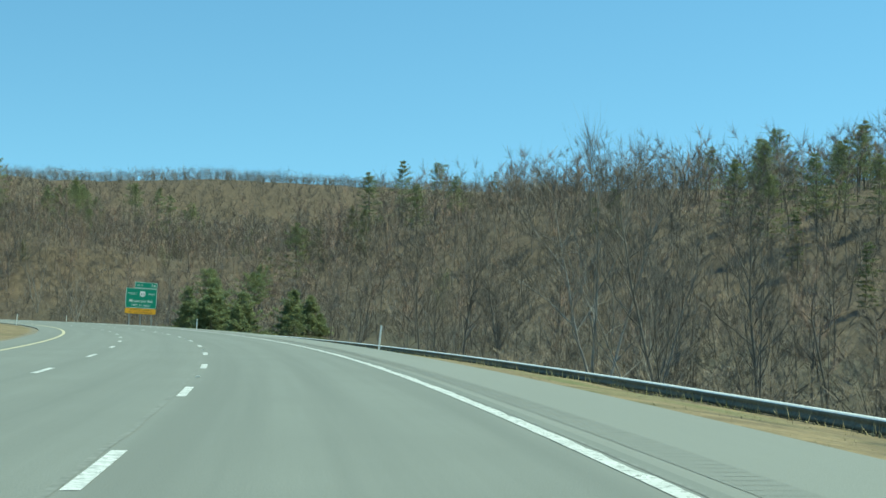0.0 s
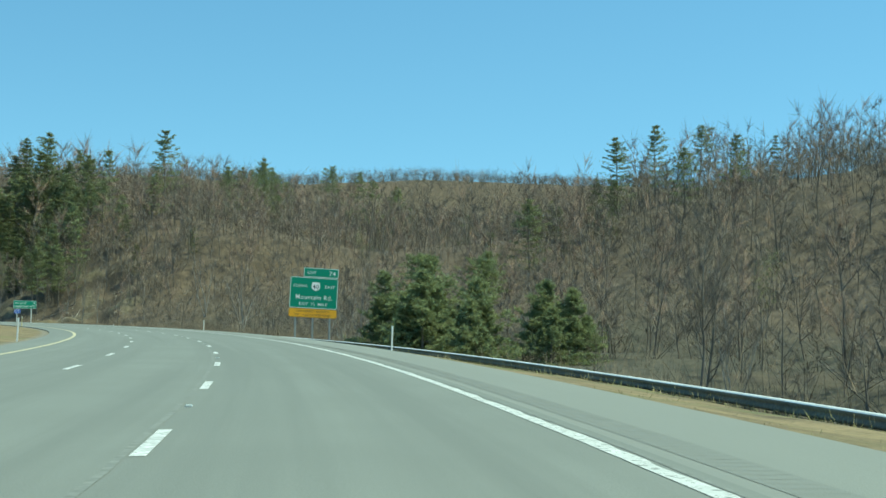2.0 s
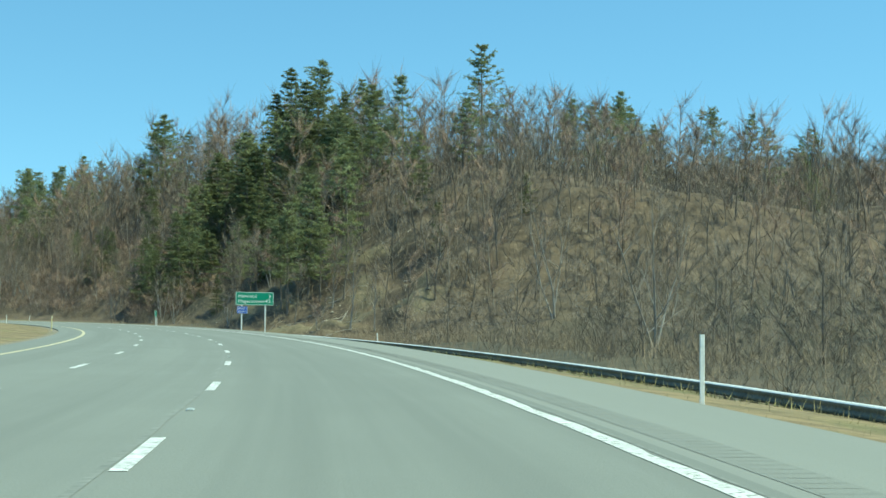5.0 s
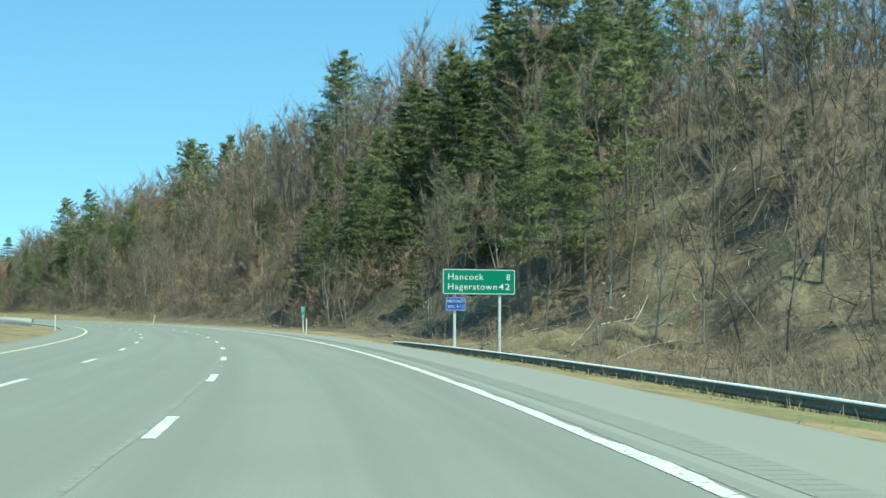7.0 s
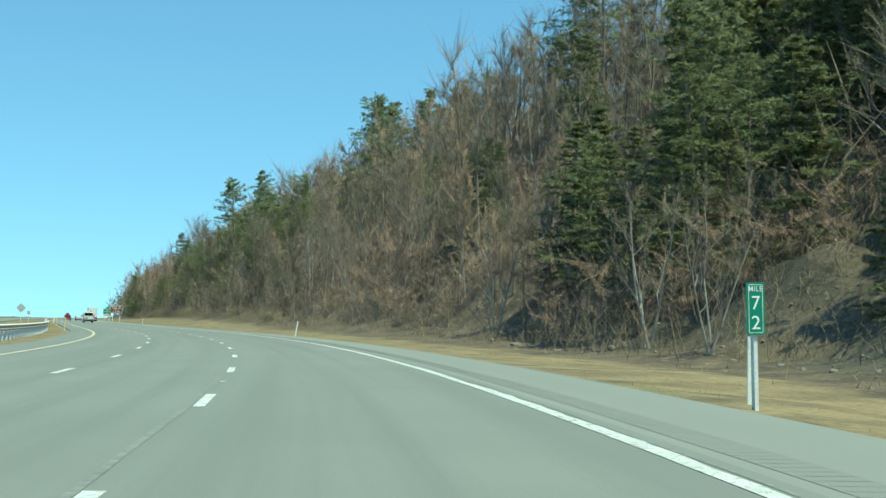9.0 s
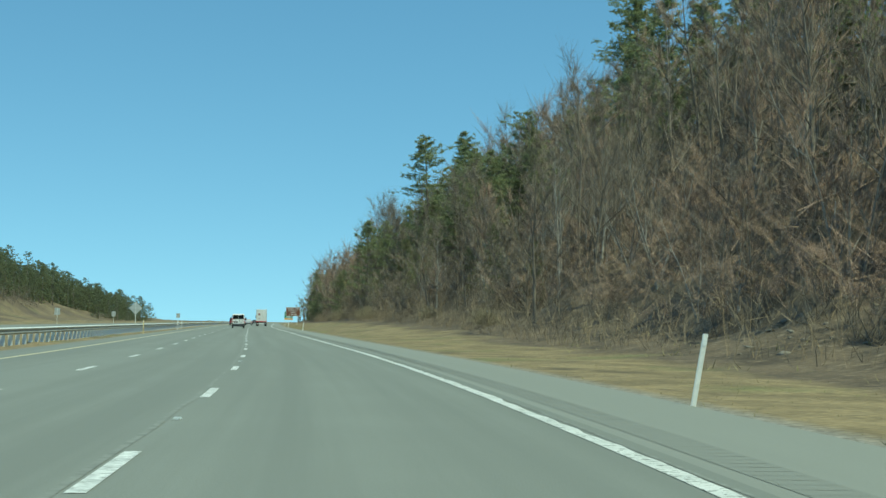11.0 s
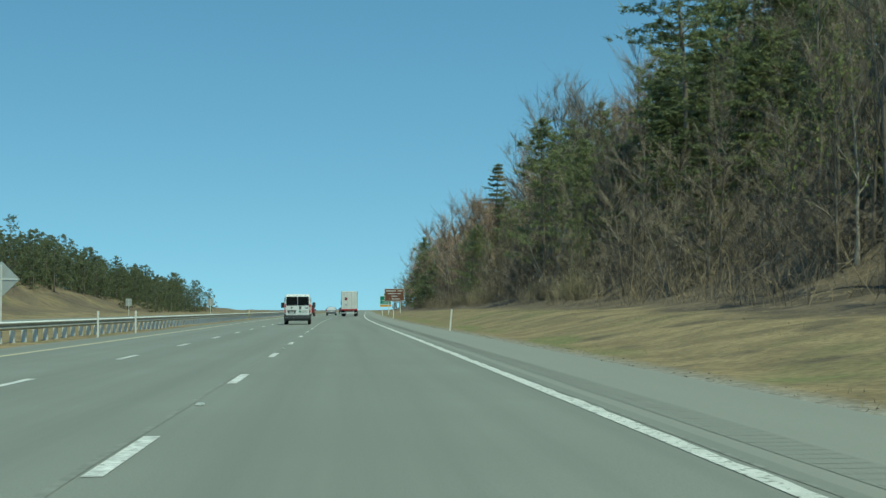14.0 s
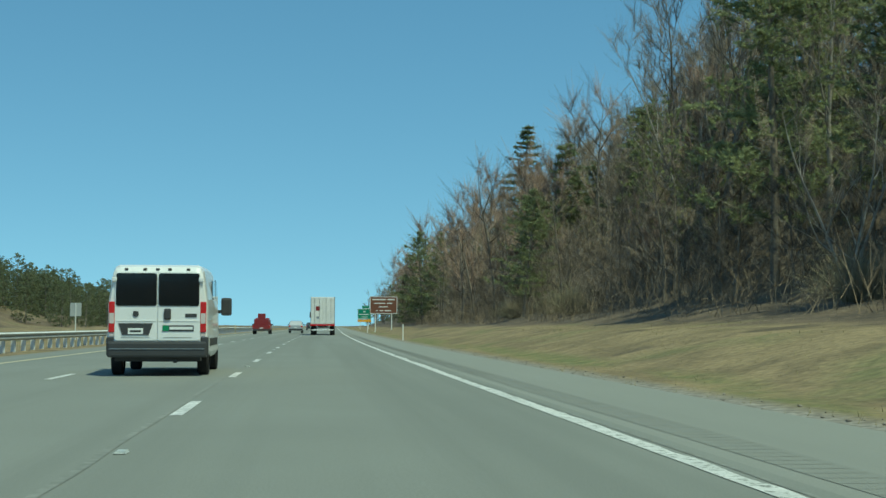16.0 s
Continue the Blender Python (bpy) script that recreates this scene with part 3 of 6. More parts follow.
# ---- road ----
def ribbon(name, o0, o1, s0, s1, z, mat, step=3.0, thick=0.0, wobble=0.0, ragged=0.0):
    """A strip that follows the road between two offsets."""
    n = max(int((s1 - s0) / step), 2)
    ss = np.linspace(s0, s1, n + 1)
    wob = wobble * bumps(ss / 1.7, ss * 0 + o0)
    cols = [(o0, z - thick), (o0, z), (o1, z), (o1, z - thick)] if thick else [(o0, z), (o1, z)]
    torn = ragged * (bumps(ss / 0.5, ss * 0 + 3.3) + 0.7 * bumps(ss / 2.3, ss * 0 + 8.1))
    rows = []
    for q, (o, h) in enumerate(cols):
        x, y = plan(ss, o + wob + (torn if q == 0 else 0.15 * torn))
        rows.append(np.stack([x, y, np.full_like(x, h)], 1))
    verts = np.stack(rows, 1).reshape(-1, 3)
    k = len(cols)
    i = np.arange(n)[:, None] * k + np.arange(k - 1)[None]
    faces = np.stack([i, i + k, i + k + 1, i + 1], -1).reshape(-1, 4)
    me = mesh_from(name, verts, np.ascontiguousarray(faces), mat)
    me.polygons.foreach_set("use_smooth", [False] * len(me.polygons))
    at = me.attributes.new("along", "FLOAT_VECTOR", "POINT")
    at.data.foreach_set("vector", np.stack([np.repeat(ss, k), np.tile([c[0] for c in cols], n + 1), np.zeros(k * (n + 1))], 1).astype(np.float32).ravel())
    return me


road = tagged(new("road", ribbon("road", LINE_R - 0.35, EDGE_L, -120, 1500, 0.0, ASPHALT, 3.0, 0.2)), "light grey worn asphalt motorway with three lanes", "road", kind="structure")
shoulder = tagged(new("road_shoulder", ribbon("road_shoulder", EDGE_R, LINE_R - 0.35, -120, 1500, 0.0, SHOULDER, 3.0, 0.2)), "pale grey asphalt hard shoulder with rumble strip", "road shoulder", kind="structure")
opposite = tagged(new("opposite_road", ribbon("opposite_road", 17.0, 31.0, -120, 1500, 0.22, ASPHALT, 4.0, 0.4)), "grey asphalt carriageway beyond the median", "road", kind="structure")
part("edge_line", ribbon("edge_line", LINE_R - 0.1, LINE_R + 0.088, -100, 1300, 0.006, WORN, 0.25, ragged=0.035), WORN, road, "worn white edge line")
part("yellow_line", ribbon("yellow_line", LINE_Y - 0.09, LINE_Y + 0.09, -100, 1300, 0.005, YELLOW, 3.0), YELLOW, road, "faded yellow edge line")
part("paving_seam", ribbon("paving_seam", 0.10, 0.18, -100, 900, 0.004, SEAM, 1.0, wobble=0.02), SEAM, road, "dark tar seam")
part("paving_seam", ribbon("paving_seam", LINE_R - 0.20, LINE_R - 0.15, -100, 900, 0.004, SEAM, 1.0, wobble=0.025), SEAM, road, "dark tar seam")


def dashes(offset, phase, count):
    """Dashes at even steps along their own line; phase is where the first one begins."""
    length = np.concatenate([[0], np.cumsum(1 - (k_grid[1:] + k_grid[:-1]) / 2 * offset) * DS])
    first = np.interp(phase, s_grid, length)
    for i in range(count):
        s = float(np.interp(first + i * DASH_STEP, length, s_grid))
        part("lane_dash", ribbon("lane_dash", offset - 0.075, offset + 0.075, s, s + DASH_LEN, 0.005, DASH, 1.0), DASH, road)


dashes(0.0, -5 * DASH_STEP, 95)
dashes(LANE_2 - 0.06, -3.35 * DASH_STEP, 94)


def rumble():
    verts, faces = [], []
    for i, s in enumerate(np.arange(-20, 760, 0.31)):
        xs, ys = plan(np.array([s, s - 0.015, s, s + 0.05, s + 0.075, s + 0.05]), np.array([-4.98, -5.2, -5.42, -5.42, -5.2, -4.98]))
        faces.append([6 * i + j for j in range(6)])
        verts += [(x, y, 0.0055) for x, y in zip(xs, ys)]
    tagged(part("rumble_strip", mesh_from("rumble_strip", np.array(verts), np.array(faces), RUMBLE), RUMBLE, shoulder, "milled grooves across the shoulder"), kind="stuff")

    part("rumble_bed", ribbon("rumble_bed", -5.45, -4.95, -100, 900, 0.004, RUMBLE_BED, 3.0, wobble=0.02), RUMBLE_BED, shoulder, "darker strip under the grooves")


RUMBLE_BED = paving("rumble_bed", (0.228, 0.235, 0.208), (0.214, 0.221, 0.197))
rumble()


# ---- trees: templates as triangle arrays ----
class Shape:
    """Collects triangles of wood and leaf."""

    def __init__(self):
        self.v, self.f, self.m = [], [], []
        self.n = 0

    def tube(self, pts, radii, sides, mat=0):
        rings = []
        for i, (p, r) in enumerate(zip(pts, radii)):
            d = (pts[min(i + 1, len(pts) - 1)] - pts[max(i - 1, 0)])
            d = d / (np.linalg.norm(d) + 1e-9)
            a = np.cross(d, (0.31, 0.9, 0.2) if abs(d[2]) > 0.7 else (0, 0, 1))
            a = a / (np.linalg.norm(a) + 1e-9)
            b = np.cross(d, a)
            ang = np.arange(sides) * 2 * np.pi / sides
            rings.append(p + r * (np.cos(ang)[:, None] * a + np.sin(ang)[:, None] * b))
        v = np.concatenate(rings)
        f = []
        for i in range(len(pts) - 1):
            for j in range(sides):
                a0, a1 = i * sides + j, i * sides + (j + 1) % sides
                f += [(a0, a1, a1 + sides), (a0, a1 + sides, a0 + sides)]
        self.add(v, np.array(f), mat)

    def add(self, v, f, mat):
        self.v.append(v)
        self.f.append(f + self.n)
        self.m.append(np.full(len(f), mat))
        self.n += len(v)

    def slivers(self, a, b, width, rng, mat=1):
        """Thin pointed pieces from points a to points b."""
        d = b - a
        side = np.cross(d, rng.normal(size=d.shape))
        side /= np.linalg.norm(side, axis=1)[:, None] + 1e-9
        w = np.asarray(width).reshape(-1, 1)
        v = np.stack([a - side * w / 2, a + side * w / 2, b], 1).reshape(-1, 3)
        self.add(v, np.arange(len(v)).reshape(-1, 3), mat)

    def arrays(self):
        return np.concatenate(self.v), np.concatenate(self.f), np.concatenate(self.m)


def curve_points(rng, p, d, length, n, lift, wander):
    """A bending line that starts at p towards d."""
    out, q, d = [p], p.copy(), d / np.linalg.norm(d)
    for i in range(n):
        d = d + np.array([0, 0, lift / n]) + rng.normal(scale=wander, size=3) / n
        d /= np.linalg.norm(d)
        q = q + d * length / n
        out.append(q)
    return out


def bare_tree(seed, h, spread=0.34, limbs=14, branches=4, twigs=6, first=0.3, sides=(6, 4, 3), twig_w=0.018, lean=0.05, forked=False, spray=2):
    """Leafless tree: a stem or three, rising limbs, branches and long fine twigs."""
    rng = np.random.RandomState(seed)
    t = Shape()
    base = h * 0.0095 + 0.025
    stems = [(np.array([0.0, 0, -0.4]), np.array([rng.normal(0, lean), rng.normal(0, lean), 1.0]), h * 0.93 + 0.4, base)]
    if forked:
        stems = [(np.array([0.15 * math.cos(k * 2.1), 0.15 * math.sin(k * 2.1), -0.4]), np.array([0.3 * math.cos(k * 2.1 + seed), 0.3 * math.sin(k * 2.1 + seed), 1.0]), h * rng.uniform(0.75, 0.95), base * 0.7) for k in range(3)]
    ta, tb = [], []
    for p0, d0, length, r0 in stems:
        n = 8
        trunk = curve_points(rng, p0, d0, length, n, 0.2, 0.42)
        radii = [r0 * (0.9 - 0.86 * (i / n) ** 0.85) + 0.008 for i in range(n + 1)]
        radii[0] *= 1.5
        t.tube(trunk, radii, sides[0])
        for k in range(limbs // len(stems)):
            f = first + (0.97 - first) * (k + rng.rand()) / (limbs // len(stems))
            i = min(int(f * n), n - 1)
            p = trunk[i] + (trunk[i + 1] - trunk[i]) * (f * n - i)
            az = k * 2.4 + rng.normal(0, 0.5)
            tilt = rng.uniform(0.5, 1.15) * (1 - 0.4 * f)
            d = np.array([math.cos(az) * math.sin(tilt), math.sin(az) * math.sin(tilt), math.cos(tilt)])
            ll = h * spread * (1.15 - 0.75 * f) * rng.uniform(0.65, 1.15)
            limb = curve_points(rng, p, d, ll, 4, 0.4, 0.75)
            rl = r0 * (1 - 0.9 * f) * 0.48 + 0.01
            t.tube(limb, [rl, rl * 0.75, rl * 0.5, rl * 0.3, 0.006], sides[1])
            for q in range(branches):
                g = 0.2 + 0.78 * (q + rng.rand()) / branches
                j = min(int(g * 4), 3)
                pb = limb[j] + (limb[j + 1] - limb[j]) * (g * 4 - j)
                db = (limb[j + 1] - limb[j]) / (np.linalg.norm(limb[j + 1] - limb[j]) + 1e-9) + rng.normal(scale=0.5, size=3)
                db[2] += 0.3
                lb = ll * rng.uniform(0.35, 0.6) * (1.1 - 0.4 * g)
                br = curve_points(rng, pb, db, lb, 2, 0.3, 0.4)
                rb = rl * 0.3 + 0.003
                t.tube(br, [rb, rb * 0.6, 0.004], sides[2])
                u = rng.rand(twigs, 1)
                a = np.where(u < 0.5, br[0] + (br[1] - br[0]) * 2 * u, br[1] + (br[2] - br[1]) * (2 * u - 1))
                dd = (br[2] - br[0]) / (lb + 1e-9) * 0.9 + rng.normal(scale=0.42, size=(twigs, 3)) + np.array([0, 0, 0.3])
                ta.append(a), tb.append(a + dd * (h * 0.06) * rng.uniform(0.5, 1.5, (twigs, 1)))
    a, b = np.concatenate(ta), np.concatenate(tb)
    t.slivers(a, b, rng.uniform(0.6, 1.2, len(a)) * twig_w, rng)
    k = (rng.rand(len(a)) < 0.25) & (np.linalg.norm(b - a, axis=1) < 1.5)
    t.slivers((a + (b - a) * 0.1)[k], b[k] + (b - a)[k] * 0.4, np.linalg.norm((b - a)[k], axis=1) * rng.uniform(0.14, 0.26, k.sum()), rng, spray)
    return t.arrays()


def brush_tree(seed, h, wide=0.22, count=300, twig=0.05, first=0.22, limbs=9):
    """Leafless tree of the woods behind: straight stem, rising limbs and a haze of long thin twigs."""
    rng = np.random.RandomState(seed)
    t = Shape()
    n = 4
    trunk = curve_points(rng, np.array([0.0, 0, -0.4]), np.array([rng.normal(0, 0.05), rng.normal(0, 0.05), 1.0]), h * 0.92 + 0.4, n, 0.1, 0.2)
    r0 = h * 0.008 + 0.03
    t.tube(trunk, [r0 * 1.2, r0, r0 * 0.7, r0 * 0.4, 0.012], 3)
    f = first + (0.95 - first) * (np.arange(limbs) + rng.rand(limbs)) / limbs
    i = np.minimum((f * n).astype(int), n - 1)
    tr = np.array(trunk)
    a = tr[i] + (tr[i + 1] - tr[i]) * (f * n - i)[:, None]
    az = np.arange(limbs) * 2.4 + rng.normal(0, 0.5, limbs)
    out = h * wide * (1.02 - f) ** 0.55 * np.minimum(1, (f - first) * 3 + 0.55) * rng.uniform(0.7, 1.3, limbs)
    b = a + np.stack([np.cos(az) * out, np.sin(az) * out, out * rng.uniform(0.3, 1.1, limbs) + 0.04 * h], 1)
    b[:, 2] = np.minimum(b[:, 2], h * 0.98)
    t.slivers(a, b, np.full(limbs, h * 0.006 + 0.03), rng, 0)
    k = rng.randint(0, limbs, count)
    p = a[k] + (b[k] - a[k]) * rng.uniform(0.1, 1.0, (count, 1)) ** 0.8
    d = (b[k] - a[k]) / (np.linalg.norm(b[k] - a[k], axis=1)[:, None] + 1e-9) * 0.75 + rng.normal(scale=0.48, size=(count, 3)) + np.array([0, 0, 0.25])
    e = d * h * rng.uniform(0.05, 0.13, (count, 1))
    k = np.arange(count) % 5 < 2
    t.slivers(p[k], (p + e)[k], rng.uniform(0.6, 1.3, k.sum()) * twig, rng, 1)
    k = ~k
    t.slivers(p[k], (p + 1.15 * e)[k], np.linalg.norm(e[k], axis=1) * rng.uniform(0.14, 0.24, k.sum()), rng, 2)
    return t.arrays()


def pine_tree(seed, h, reach=0.2, whorl=0.95, per=5, tufts=7, first=0.3, droop=-0.05, tuft=0.55, sides=6, lopsided=0.3, blades=5, thin=0.2, rise=0.3, shape=0.75, flat=0.3):
    """Tall pine: flat tiers of boughs with gaps between."""
    rng = np.random.RandomState(seed)
    t = Shape()
    n = 7
    trunk = curve_points(rng, np.array([0.0, 0, -0.4]), np.array([rng.normal(0, 0.02), rng.normal(0, 0.02), 1.0]), h + 0.4, n, 0.1, 0.1)
    t.tube(trunk, [h * 0.014 * (1 - 0.93 * i / n) + 0.01 for i in range(n + 1)], sides)
    z = first * h
    ca, sz = [], []
    while z < h * 0.985:
        f = (z / h - first) / (1 - first)
        i = min(int(z / h * n), n - 1)
        p = trunk[i] + (trunk[i + 1] - trunk[i]) * (z / h * n - i)
        az0 = rng.rand() * 6.28
        for k in range(per):
            if rng.rand() < 0.2:
                continue
            az = az0 + k * 6.28 / per + rng.normal(0, 0.25)
            prof = (1 - f) ** shape * (0.6 + 0.4 * min(1, f * 4 + 0.35)) + 0.05
            ll = h * reach * prof * rng.uniform(0.4, 1.35) * (1 + lopsided * math.cos(az - seed))
            d = np.array([math.cos(az), math.sin(az), 0.02 + 0.55 * f ** 2 + rng.normal(0, 0.07)])
            br = curve_points(rng, p, d, ll, 2, droop + 0.25, 0.12)
            t.slivers(np.array([br[0], br[1]]), np.array([br[1], br[2]]), np.array([0.09, 0.06]), rng, 0)
            m = max(int(tufts * (0.4 + ll / (h * reach))), 3)
            u = rng.uniform(0.22, 1.05, (m, 1))
            c = np.where(u < 0.5, br[0] + (br[1] - br[0]) * 2 * u, br[1] + (br[2] - br[1]) * (2 * u - 1))
            side = np.array([-math.sin(az), math.cos(az), 0.0])
            c = c + side * rng.normal(0, 1, (m, 1)) * (0.24 * ll * (1.15 - u) + 0.08) + rng.normal(scale=0.05 * ll + 0.03, size=(m, 3)) * np.array([1, 1, 0.35])
            ca.append(c), sz.append(np.full(m, tuft * rng.uniform(0.75, 1.25)))
        z += whorl * rng.uniform(0.7, 1.4) * (1 - 0.45 * f)
    tufted(t, np.concatenate(ca), np.concatenate(sz), rng, flat, rise, blades, thin)
    return t.arrays()


def tufted(t, c, size, rng, flat, rise, blades=4, thin=0.2):
    """Sprays of pointed blades round the centres c."""
    n = len(c)
    for k in range(blades):
        d = rng.normal(size=(n, 3))
        d[:, 2] = d[:, 2] * flat + rise
        d /= np.linalg.norm(d, axis=1)[:, None]
        l = (size * rng.uniform(0.6, 1.3, n))[:, None]
        t.slivers(c - d * l * 0.35, c + d * l * 0.65, size * thin * rng.uniform(0.7, 1.4, n), rng, 1)


def bushy_conifer(seed, h, reach=0.26, count=420, tuft=0.5, bulge=0.6, hang=-0.25, lobes=5, trunk_sides=5, blades=4, thin=0.26):
    """Dense evergreen down to the ground with an uneven, lobed outline."""
    rng = np.random.RandomState(seed)
    t = Shape()
    t.tube([np.array([0, 0, -0.3]), np.array([0.05, 0, h * 0.5]), np.array([0, 0.05, h * 0.97])], [h * 0.016 + 0.02, h * 0.01, 0.01], trunk_sides)
    f = rng.rand(count) ** 1.15
    az = rng.rand(count) * 6.283
    lobe = 1 + 0.28 * np.sin(az * lobes + 5 * f + seed) + 0.2 * np.sin(az * 2.0 + 9 * f + 2 * seed) + 0.18 * np.sin(f * 22 + seed)
    prof = (1 - f) ** bulge * np.minimum(1, 0.55 + f * 3.0)
    r = h * reach * prof * lobe * (0.55 + 0.45 * rng.rand(count) ** 0.5)
    c = np.stack([r * np.cos(az), r * np.sin(az), h * (0.03 + 0.95 * f)], 1) + rng.normal(scale=0.06 * h * 0.2, size=(count, 3))
    tufted(t, c, tuft * rng.uniform(0.7, 1.3, count), rng, 0.6, hang, blades, thin)
    k = count // 12
    t.slivers(np.stack([0 * r[:k], 0 * r[:k], c[:k, 2] * 0.9], 1), c[:k], np.full(k, 0.07), rng, 0)
    return t.arrays()


def young_pines(seed, h):
    """Broad young pines grown into one another, boughs down to the ground."""
    rng = np.random.RandomState(seed)
    t = Shape()
    for k in range(3):
        hk = h * (1.0 if k == 0 else rng.uniform(0.6, 0.85))
        v, f, m = pine_tree(seed * 7 + k, hk, 0.40, 0.62, 6, 15, 0.04, 0.15, 0.66, 5, 0.25, 6, 0.19, 0.5)
        a = k * 2.4 + rng.rand()
        r = 0.0 if k == 0 else h * rng.uniform(0.14, 0.24)
        t.add(v + np.array([r * math.cos(a), r * math.sin(a), 0]), f, 0)
        t.m[-1] = m
    return t.arrays()


def leafing_tree(seed, h):
    """Young tree with the first thin leaves on bare twigs."""
    v, f, m = bare_tree(seed, h, 0.36, 12, 4, 5, 0.2, (5, 4, 3))
    rng = np.random.RandomState(seed)
    ends = v[f[m == 1][:, 2]]
    c = np.repeat(ends, 2, 0) + rng.normal(scale=0.35, size=(2 * len(ends), 3))
    t = Shape()
    t.add(v, f, 0)
    t.m[0] = m
    d = rng.normal(size=c.shape)
    d /= np.linalg.norm(d, axis=1)[:, None]
    t.slivers(c, c + d * 0.24, np.full(len(c), 0.15), rng, 3)
    return t.arrays()


def twig_clump(seed, h, wide=0.45, count=60, twig=0.10):
    """Leafless undergrowth: stems that fan out into a rounded crown of twigs."""
    rng = np.random.RandomState(seed)
    t = Shape()
    k = count // 5
    d = rng.normal(size=(k, 3)) * np.array([wide, wide, 0.0]) + np.array([0, 0, 1.0])
    a = rng.normal(scale=0.12 * h, size=(k, 3)) * np.array([1, 1, 0]) - np.array([0, 0, 0.2])
    b = a + d * h * rng.uniform(0.55, 0.85, (k, 1))
    t.slivers(a, b, rng.uniform(0.6, 1.2, k) * twig, rng, 0)
    i = rng.randint(0, k, count - k)
    p = a[i] + (b[i] - a[i]) * rng.uniform(0.35, 1.0, (count - k, 1))
    e = rng.normal(size=(count - k, 3)) * np.array([0.8, 0.8, 0.45]) + np.array([0, 0, 0.75])
    e = e * h * rng.uniform(0.14, 0.3, (count - k, 1))
    half = np.arange(count - k) % 2 == 0
    t.slivers(p[half], (p + e)[half], rng.uniform(0.6, 1.3, half.sum()) * twig, rng, 1)
    t.slivers(p[~half], (p + 1.2 * e)[~half], np.linalg.norm(e[~half], axis=1) * rng.uniform(0.16, 0.28, (~half).sum()), rng, 2)
    return t.arrays()


def tree_thing(name, data, mats, label, category, group):
    """An Empty with trunk and crown, to be copied."""
    v, f, m = data
    ob = thing(name, Matrix(), label, category, group)
    for key, nm in ((0, "trunk"), (1, "crown")):
        sel = f[m == 0] if key == 0 else f[m > 0]
        used, inv = np.unique(sel, return_inverse=True)
        idx = np.zeros(len(sel), int) if key == 0 else (m[m > 0] - 1)
        part(nm, mesh_from(nm, v[used], np.ascontiguousarray(inv.reshape(-1, 3)), mats[:1] if key == 0 else mats[1:], idx), None, ob)
    return ob


def placed(rng, s, off, scale=1.0, sink=0.0):
    x, y = plan(s, off)
    z = float(ground_z(s, off)) - sink
    return Matrix.LocRotScale((float(x), float(y), z), Euler((rng.normal(0, 0.03), rng.normal(0, 0.03), rng.rand() * 6.28)), (scale, scale, scale * rng.uniform(0.9, 1.12)))


def woods(name, templates, spots, mats, label, rng):
    """Many trees joined into one mesh. spots: rows of s, off, scale, which."""
    V, F, M, n = [], [], [], 0
    for s, off, k, w in spots:
        v, f, m = templates[int(w)]
        a = rng.rand() * 6.283
        x, y = plan(s, off)
        c, d = math.cos(a) * k, math.sin(a) * k
        V.append(np.stack([v[:, 0] * c - v[:, 1] * d + x, v[:, 0] * d + v[:, 1] * c + y, v[:, 2] * k * rng.uniform(0.88, 1.12) + float(ground_z(s, off))], 1).astype(np.float32))
        F.append((f + n).astype(np.int32))
        M.append(m)
        n += len(v)
    if V:
        tagged(new(name, mesh_from(name, np.concatenate(V), np.concatenate(F), mats, np.concatenate(M))), label, "woods", kind="stuff")


rng = np.random.RandomState(11)
WOOD_EDGE = lambda s: np.interp(s, [-60, 140, 200, 330, 350, 400, 500, 560, 900], [19, 21, 26, 26, 27, 20, 18.5, 19.5, 20])

NEAR_BARE = [tree_thing("bare_tree", bare_tree(20 + i, 13 + (i % 4) * 1.8, 0.36, 16, 5, 18, 0.24 + 0.06 * (i % 3)), [BARK, TWIG, TWIG_SPRAY], "leafless grey-brown deciduous tree on the wooded slope", "tree", "bare trees along the road") for i in range(6)]
NEAR_FORK = [tree_thing("bare_tree", bare_tree(40 + i, 9.5 + 1.5 * i, 0.34, 15, 5, 11, 0.2, forked=True), [PALE_BARK, TWIG, TWIG_SPRAY], "small leafless tree with several stems at the wood's edge", "tree", "bare trees along the road") for i in range(3)]
NEAR_OAK = [tree_thing("spreading_tree", bare_tree(33, 19, 0.44, 24, 6, 20, 0.24, forked=True, twig_w=0.02), [PALE_BARK, TWIG, TWIG_SPRAY], "large spreading leafless tree with forked trunk", "tree", "bare trees along the road")]
NEAR_BUD = [tree_thing("budding_tree", bare_tree(50 + i, 9 + 2 * i, 0.38, 18, 5, 16, 0.16, forked=i == 0, twig_w=0.028), [PALE_BARK, BUD, BUD_SPRAY], "tree with reddish-brown swelling buds", "tree", "budding trees along the road") for i in range(2)]
NEAR_PALE = [tree_thing("pale_tree", bare_tree(60 + i, 14 + 2 * i, 0.28, 14, 5, 8, 0.3), [PALE_BARK, TWIG, TWIG_SPRAY], "bare tree with pale whitish bark", "tree", "pale bare trees") for i in range(2)]
NEAR_PINE = [tree_thing("pine_tree", pine_tree(70 + i, 19 + 1.5 * i, 0.3, 0.95, 5, 17, 0.18 + 0.1 * i, tuft=0.85, blades=4, thin=0.2, shape=0.72, rise=0.22, flat=0.4), [BARK, PINE_N], "tall white pine with layered green boughs", "tree", "pines on the slope") for i in range(3)]
NEAR_TOPPED = [tree_thing("pine_tree", pine_tree(77, 15, 0.3, 0.6, 6, 17, 0.58, tuft=0.8, blades=4, thin=0.2, shape=0.45, rise=0.4, flat=0.5), [BARK, CEDAR_N], "slim pine with bare trunk and rounded green top", "tree", "pines on the slope")]
